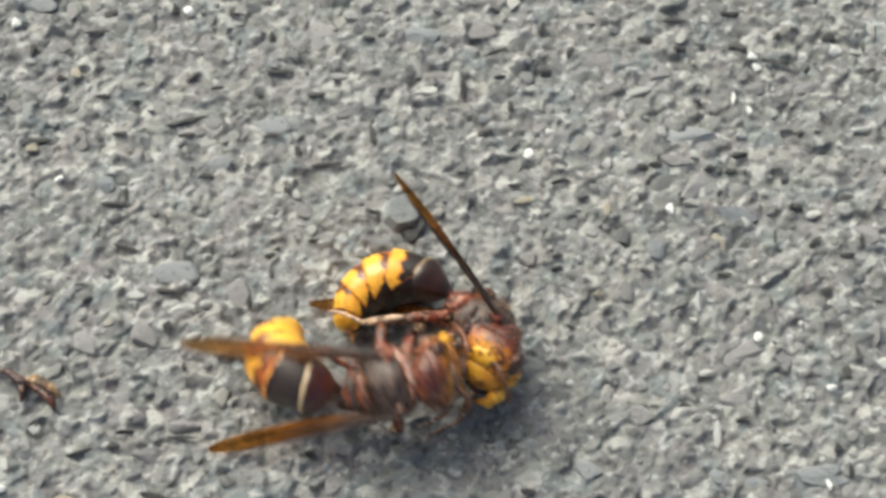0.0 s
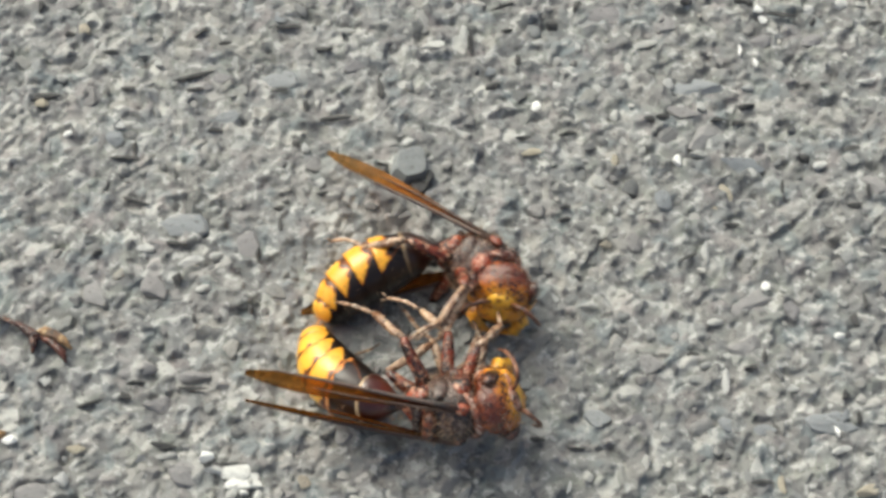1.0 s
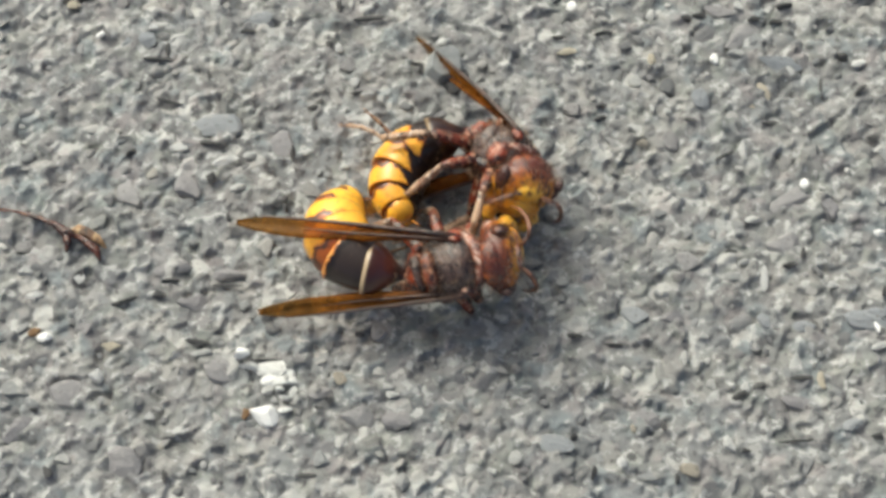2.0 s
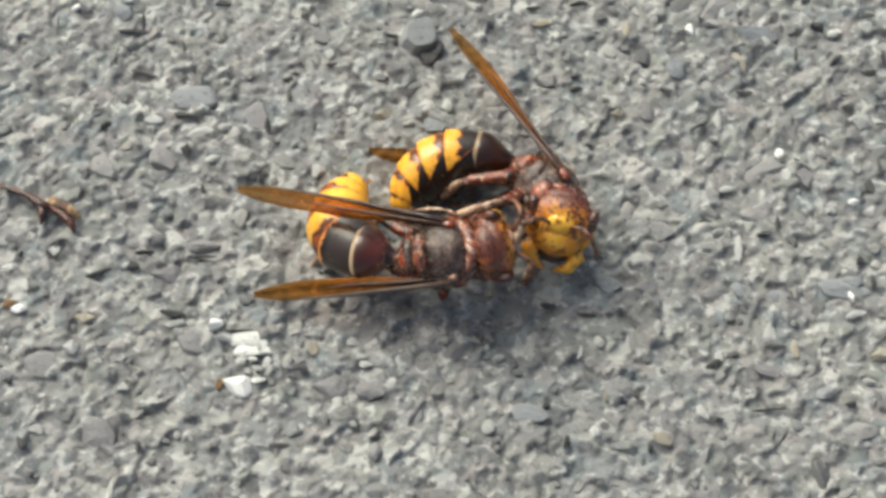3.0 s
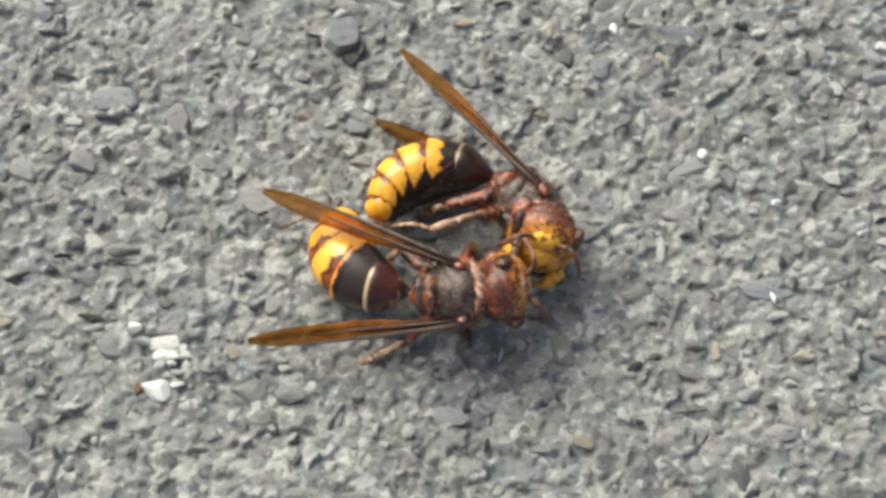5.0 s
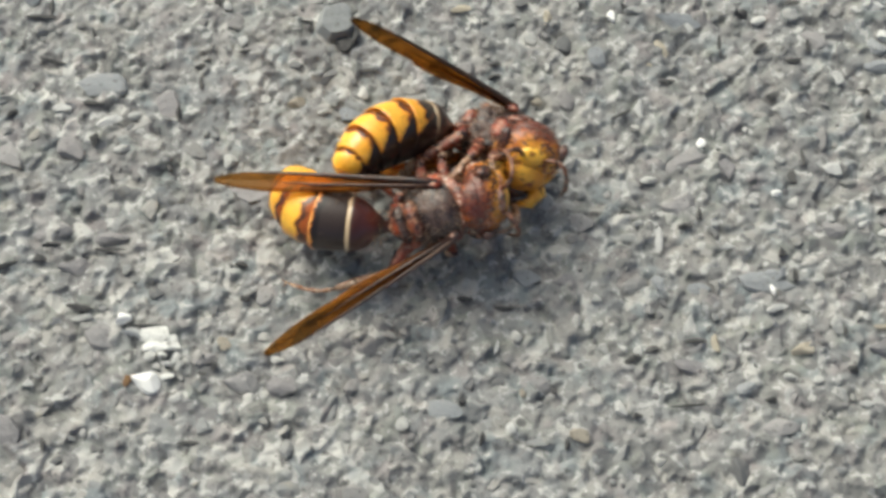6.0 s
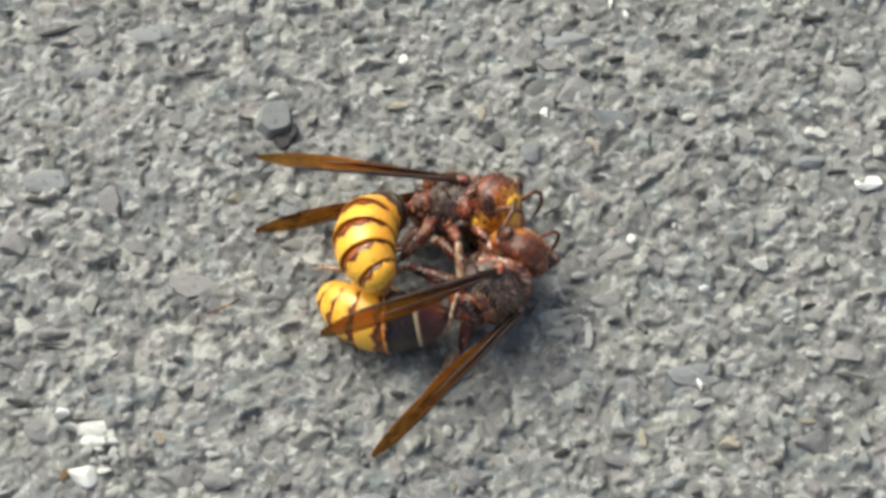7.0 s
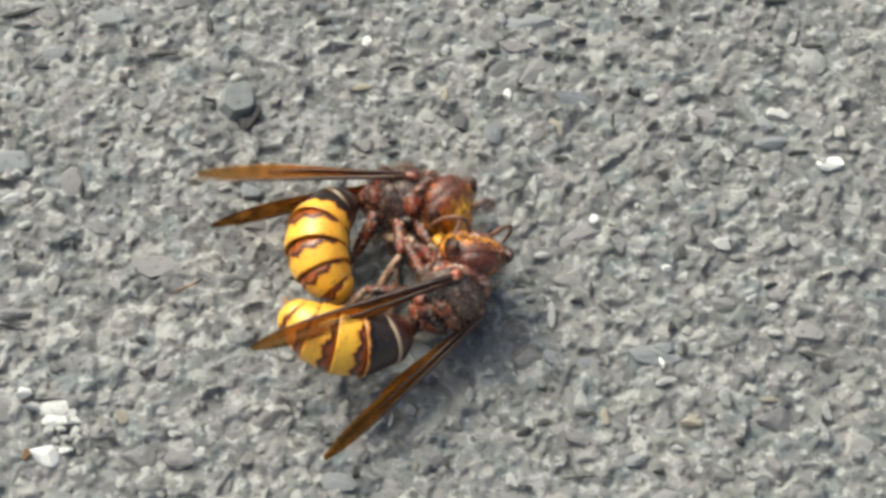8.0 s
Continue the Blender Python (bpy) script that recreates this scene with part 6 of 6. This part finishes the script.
    walk(hornet_b["segments"][2], [
        (0.0, pose(-0.00359, -0.00850, -0.00224, 44.2, 0.1, -68.7)), (0.2, pose(-0.00174, -0.00805, -0.00504, 53.4, -0.4, -17.8)), (0.5, pose(-0.00274, -0.00686, -0.00556, 56.4, 22.9, -26.1)),
        (0.7, pose(-0.00018, -0.00855, -0.00477, 62.2, 5.0, -4.5)), (1.0, pose(0.00157, -0.00853, -0.00448, 56.9, 0.3, 12.8)), (1.2, pose(-0.00048, -0.00918, -0.00388, 40.1, 0.0, -9.9)),
        (1.5, pose(-0.00368, -0.00779, -0.00360, 54.3, 10.0, -70.7)), (1.8, pose(-0.00239, -0.00808, -0.00459, 59.6, 9.2, -38.6)), (2.0, pose(-0.00349, -0.00851, -0.00239, 36.1, 9.7, -71.0)),
        (2.2, pose(-0.00337, -0.00833, -0.00310, 35.7, 14.3, -69.7)), (3.3, pose(-0.00242, -0.00843, -0.00398, 47.8, 15.9, -55.1)), (3.5, pose(-0.00244, -0.00866, -0.00353, 51.4, 12.0, -55.6)),
        (3.8, pose(-0.00188, -0.00883, -0.00362, 42.4, 17.9, -53.5)), (4.0, pose(-0.00201, -0.00935, -0.00207, 34.2, 9.4, -54.0)), (4.2, pose(-0.00131, -0.00902, -0.00366, 40.6, 16.3, -43.7)),
        (5.3, pose(-0.00255, -0.00924, -0.00198, 32.1, 3.2, -50.0)), (5.5, pose(-0.00205, -0.00930, -0.00223, 48.0, 6.0, -45.3)), (5.7, pose(-0.00224, -0.00671, 0.00401, 0.3, -24.8, -44.1)),
        (6.0, pose(-0.00301, -0.00884, -0.00263, 41.9, -2.3, -52.4)), (6.2, pose(-0.00305, -0.00890, -0.00269, 20.3, 0.6, -33.0)), (6.5, pose(-0.00143, -0.00950, -0.00263, 33.8, 10.6, -28.6)),
        (6.7, pose(-0.00166, -0.00897, -0.00373, 44.1, 12.8, -30.0)), (7.0, pose(-0.00187, -0.00837, -0.00457, 55.7, 9.1, -23.2)), (7.3, pose(-0.00109, -0.00872, -0.00441, 51.5, 8.6, -19.1)),
        (7.5, pose(-0.00201, -0.00915, -0.00311, 43.2, 10.4, -28.9)), (7.8, pose(-0.00081, -0.00961, -0.00274, 35.9, 2.4, -14.2)), (8.0, pose(-0.00338, -0.00885, -0.00182, 32.1, 10.7, -45.9)),
    ])
    walk(hornet_b["segments"][3], [
        (0.0, pose(-0.00513, -0.00909, -0.00384, 59.5, 13.7, -83.4)), (0.2, pose(-0.00215, -0.00935, -0.00689, 60.8, -2.2, -17.0)), (0.5, pose(-0.00397, -0.00768, -0.00733, 59.4, 27.0, -29.3)),
        (0.7, pose(-0.00044, -0.00960, -0.00679, 76.9, 7.8, -5.8)), (1.0, pose(0.00184, -0.00976, -0.00641, 70.2, 2.7, 11.7)), (1.2, pose(-0.00078, -0.01091, -0.00536, 47.1, 1.5, -12.2)),
        (1.5, pose(-0.00506, -0.00793, -0.00544, 68.1, 25.0, -83.1)), (1.8, pose(-0.00336, -0.00879, -0.00654, 73.5, 16.9, -43.2)), (2.0, pose(-0.00532, -0.00890, -0.00373, 45.0, 22.9, -90.9)),
        (2.2, pose(-0.00523, -0.00867, -0.00440, 39.4, 26.9, -90.5)), (3.3, pose(-0.00396, -0.00893, -0.00561, 54.4, 30.6, -70.7)), (3.5, pose(-0.00384, -0.00916, -0.00529, 63.4, 27.6, -69.3)),
        (3.8, pose(-0.00352, -0.00946, -0.00510, 46.3, 32.7, -74.1)), (4.0, pose(-0.00367, -0.01030, -0.00335, 44.2, 21.9, -73.7)), (4.2, pose(-0.00282, -0.00999, -0.00510, 44.3, 29.3, -62.2)),
        (5.3, pose(-0.00408, -0.01044, -0.00319, 43.4, 12.0, -63.7)), (5.5, pose(-0.00327, -0.01026, -0.00393, 67.3, 19.2, -56.0)), (5.7, pose(-0.00384, -0.00837, 0.00400, 36.2, -23.5, -61.0)),
        (6.0, pose(-0.00433, -0.00994, -0.00416, 55.6, 6.4, -62.2)), (6.2, pose(-0.00423, -0.01070, -0.00349, 22.2, 1.3, -34.8)), (6.5, pose(-0.00255, -0.01106, -0.00389, 43.5, 17.5, -37.4)),
        (6.7, pose(-0.00279, -0.01022, -0.00529, 53.5, 20.8, -37.7)), (7.0, pose(-0.00266, -0.00944, -0.00644, 67.7, 12.7, -25.5)), (7.3, pose(-0.00181, -0.00999, -0.00619, 61.6, 14.1, -23.2)),
        (7.5, pose(-0.00307, -0.01048, -0.00466, 56.5, 16.0, -34.3)), (7.8, pose(-0.00132, -0.01140, -0.00408, 47.0, 5.1, -17.7)), (8.0, pose(-0.00493, -0.01004, -0.00303, 45.9, 16.2, -53.7)),
    ])
    walk(hornet_b["segments"][4], [
        (0.0, pose(-0.00621, -0.00880, -0.00556, 72.3, 30.5, -95.0)), (0.2, pose(-0.00237, -0.01033, -0.00868, 68.1, -4.0, -16.5)), (0.5, pose(-0.00517, -0.00819, -0.00890, 62.4, 31.3, -32.5)),
        (0.7, pose(-0.00076, -0.01004, -0.00877, 91.7, 10.9, -6.4)), (1.0, pose(0.00189, -0.01046, -0.00834, 83.6, 5.3, 11.1)), (1.2, pose(-0.00112, -0.01226, -0.00686, 54.1, 3.3, -14.3)),
        (1.5, pose(-0.00591, -0.00722, -0.00716, 80.1, 42.5, -93.1)), (1.8, pose(-0.00418, -0.00882, -0.00842, 87.3, 25.4, -45.8)), (2.0, pose(-0.00676, -0.00831, -0.00506, 49.0, 38.1, -111.2)),
        (2.2, pose(-0.00681, -0.00807, -0.00556, 37.6, 39.9, -113.6)), (3.3, pose(-0.00537, -0.00852, -0.00705, 56.7, 46.3, -87.5)), (3.5, pose(-0.00500, -0.00869, -0.00691, 72.8, 45.3, -81.5)),
        (3.8, pose(-0.00511, -0.00908, -0.00635, 43.0, 47.8, -98.3)), (4.0, pose(-0.00523, -0.01020, -0.00467, 49.9, 36.9, -93.3)), (4.2, pose(-0.00444, -0.01006, -0.00635, 43.0, 42.6, -82.9)),
        (5.3, pose(-0.00555, -0.01084, -0.00457, 52.7, 23.2, -76.3)), (5.5, pose(-0.00427, -0.01018, -0.00572, 86.1, 35.1, -62.3)), (5.7, pose(-0.00505, -0.00959, 0.00289, 69.2, -13.6, -73.7)),
        (6.0, pose(-0.00544, -0.01031, -0.00584, 68.2, 17.0, -70.0)), (6.2, pose(-0.00533, -0.01225, -0.00426, 24.1, 2.0, -36.6)), (6.5, pose(-0.00379, -0.01198, -0.00523, 52.5, 25.8, -45.3)),
        (6.7, pose(-0.00400, -0.01083, -0.00683, 62.2, 30.0, -44.4)), (7.0, pose(-0.00337, -0.00997, -0.00829, 79.8, 16.7, -27.1)), (7.3, pose(-0.00260, -0.01071, -0.00794, 71.7, 20.2, -26.3)),
        (7.5, pose(-0.00409, -0.01114, -0.00631, 69.8, 22.6, -38.5)), (7.8, pose(-0.00188, -0.01269, -0.00558, 58.0, 8.3, -20.6)), (8.0, pose(-0.00633, -0.01055, -0.00444, 59.4, 23.2, -60.1)),
    ])
    walk(hornet_b["segments"][5], [
        (0.0, pose(-0.00667, -0.00791, -0.00699, 83.4, 49.2, -104.4)), (0.2, pose(-0.00245, -0.01099, -0.01030, 75.4, -5.9, -16.1)), (0.5, pose(-0.00629, -0.00844, -0.01023, 65.2, 35.8, -35.5)),
        (0.7, pose(-0.00108, -0.00995, -0.01049, 106.6, 14.1, -6.3)), (1.0, pose(0.00177, -0.01068, -0.01007, 96.9, 8.0, 11.1)), (1.2, pose(-0.00145, -0.01324, -0.00827, 61.0, 5.4, -16.3)),
        (1.5, pose(-0.00615, -0.00604, -0.00843, 91.8, 61.3, -100.6)), (1.8, pose(-0.00476, -0.00834, -0.01000, 101.9, 34.2, -46.3)), (2.0, pose(-0.00754, -0.00713, -0.00610, 45.1, 53.6, -136.4)),
        (2.2, pose(-0.00781, -0.00689, -0.00638, 27.5, 51.0, -142.9)), (3.3, pose(-0.00637, -0.00751, -0.00806, 50.3, 61.7, -110.7)), (3.5, pose(-0.00568, -0.00759, -0.00809, 79.0, 64.2, -94.2)),
        (3.8, pose(-0.00624, -0.00802, -0.00715, 26.7, 59.7, -133.8)), (4.0, pose(-0.00632, -0.00934, -0.00574, 48.5, 52.7, -116.5)), (4.2, pose(-0.00581, -0.00941, -0.00723, 33.3, 54.5, -110.0)),
        (5.3, pose(-0.00671, -0.01056, -0.00585, 60.0, 35.8, -88.0)), (5.5, pose(-0.00484, -0.00935, -0.00715, 108.1, 51.9, -62.0)), (5.7, pose(-0.00554, -0.01014, 0.00130, 98.8, 1.1, -78.8)),
        (6.0, pose(-0.00621, -0.01009, -0.00740, 80.1, 29.1, -75.6)), (6.2, pose(-0.00631, -0.01352, -0.00498, 26.0, 2.8, -38.4)), (6.5, pose(-0.00498, -0.01230, -0.00648, 60.8, 35.0, -52.3)),
        (6.7, pose(-0.00512, -0.01087, -0.00817, 70.7, 39.8, -49.9)), (7.0, pose(-0.00395, -0.01002, -0.00994, 92.0, 20.9, -27.7)), (7.3, pose(-0.00336, -0.01095, -0.00950, 81.9, 26.7, -28.4)),
        (7.5, pose(-0.00497, -0.01123, -0.00782, 83.1, 30.0, -40.9)), (7.8, pose(-0.00240, -0.01349, -0.00705, 69.1, 12.0, -22.8)), (8.0, pose(-0.00739, -0.01048, -0.00583, 72.7, 31.3, -65.0)),
    ])
    walk(hornet_b["wings"]["right"], [
        (0.0, pose(0.00240, 0.00100, 0.00210, 17.9, 13.7, 2.4)), (0.2, pose(0.00240, 0.00100, 0.00210, 3.6, 18.3, 3.0)), (0.5, pose(0.00240, 0.00100, 0.00210, 16.3, 18.7, 2.3)),
        (0.7, pose(0.00240, 0.00100, 0.00210, 18.5, 19.1, 8.2)), (1.0, pose(0.00240, 0.00100, 0.00210, 14.4, 21.0, -1.4)), (1.2, pose(0.00240, 0.00100, 0.00210, 12.5, 18.8, 5.1)),
        (1.5, pose(0.00240, 0.00100, 0.00210, 19.7, 23.1, 5.5)), (1.8, pose(0.00240, 0.00100, 0.00210, 21.5, 17.4, 11.4)), (2.0, pose(0.00240, 0.00100, 0.00210, 19.8, 13.8, -0.6)),
        (2.2, pose(0.00240, 0.00100, 0.00210, 17.8, 12.3, 2.3)), (3.3, pose(0.00240, 0.00100, 0.00210, 22.6, 13.2, 4.0)), (3.5, pose(0.00240, 0.00100, 0.00210, 20.5, 15.0, 3.5)),
        (3.8, pose(0.00240, 0.00100, 0.00210, 11.6, 14.1, 7.4)), (4.0, pose(0.00240, 0.00100, 0.00210, 0.9, 9.4, 3.6)), (4.2, pose(0.00240, 0.00100, 0.00210, 7.5, 12.6, 2.6)),
        (5.3, pose(0.00240, 0.00100, 0.00210, 4.3, 13.3, 9.3)), (5.5, pose(0.00240, 0.00100, 0.00210, 16.1, 12.2, 19.8)), (5.7, pose(0.00240, 0.00100, 0.00210, -26.0, 15.1, 9.3)),
        (6.0, pose(0.00240, 0.00100, 0.00210, 6.3, 10.7, 14.2)), (6.2, pose(0.00240, 0.00100, 0.00210, 9.5, 14.9, 18.3)), (6.5, pose(0.00240, 0.00100, 0.00210, -15.4, 7.4, 2.5)),
        (6.7, pose(0.00240, 0.00100, 0.00210, -10.4, -0.5, 4.8)), (7.0, pose(0.00240, 0.00100, 0.00210, -5.5, -5.2, 0.1)), (7.3, pose(0.00240, 0.00100, 0.00210, 1.4, -4.5, -3.6)),
        (7.5, pose(0.00240, 0.00100, 0.00210, -1.8, 12.4, -12.9)), (7.8, pose(0.00240, 0.00100, 0.00210, -11.7, -5.5, 0.3)), (8.0, pose(0.00240, 0.00100, 0.00210, 5.9, -4.3, -4.1)),
    ])
    walk(hornet_b["wings"]["left"], [
        (0.0, pose(-0.00240, 0.00100, 0.00210, 13.4, -11.4, -23.3)), (0.2, pose(-0.00240, 0.00100, 0.00210, 0.4, -29.8, 0.9)), (0.5, pose(-0.00240, 0.00100, 0.00210, 8.6, -29.1, -10.8)),
        (0.7, pose(-0.00240, 0.00100, 0.00210, 9.6, -28.8, -10.9)), (1.0, pose(-0.00240, 0.00100, 0.00210, 20.4, -29.3, -12.2)), (1.2, pose(-0.00240, 0.00100, 0.00210, -29.3, -25.1, -20.5)),
        (1.5, pose(-0.00240, 0.00100, 0.00210, 24.1, -19.5, -30.7)), (1.8, pose(-0.00240, 0.00100, 0.00210, 38.8, -26.3, -21.7)), (2.0, pose(-0.00240, 0.00100, 0.00210, 10.7, -12.0, -20.8)),
        (2.2, pose(-0.00240, 0.00100, 0.00210, 10.0, -12.6, -19.8)), (3.3, pose(-0.00240, 0.00100, 0.00210, 11.4, -11.7, -19.5)), (3.5, pose(-0.00240, 0.00100, 0.00210, 14.6, -10.7, -21.9)),
        (3.8, pose(-0.00240, 0.00100, 0.00210, 6.6, -11.7, -16.5)), (4.0, pose(-0.00240, 0.00100, 0.00210, 8.3, -17.3, -10.3)), (4.2, pose(-0.00240, 0.00100, 0.00210, 8.3, -13.5, -16.8)),
        (5.3, pose(-0.00240, 0.00100, 0.00210, 10.0, -13.4, -26.8)), (5.5, pose(-0.00240, 0.00100, 0.00210, 3.7, -13.1, -20.2)), (5.7, pose(-0.00240, 0.00100, 0.00210, -5.1, -13.8, -21.8)),
        (6.0, pose(-0.00240, 0.00100, 0.00210, 14.2, -11.5, -25.3)), (6.2, pose(-0.00240, 0.00100, 0.00210, 7.6, -9.3, -21.7)), (6.5, pose(-0.00240, 0.00100, 0.00210, -9.6, -13.6, -18.1)),
        (6.7, pose(-0.00240, 0.00100, 0.00210, -3.7, -26.0, -24.7)), (7.0, pose(-0.00240, 0.00100, 0.00210, -5.7, -29.6, -26.1)), (7.3, pose(-0.00240, 0.00100, 0.00210, 18.2, -30.8, -27.0)),
        (7.5, pose(-0.00240, 0.00100, 0.00210, 9.7, -30.1, -31.0)), (7.8, pose(-0.00240, 0.00100, 0.00210, 1.1, -33.8, -18.3)), (8.0, pose(-0.00240, 0.00100, 0.00210, 18.9, -27.7, -35.7)),
    ])
    struggle(hornet_a, 0.4)
    struggle(hornet_b, 2.1)


motions()
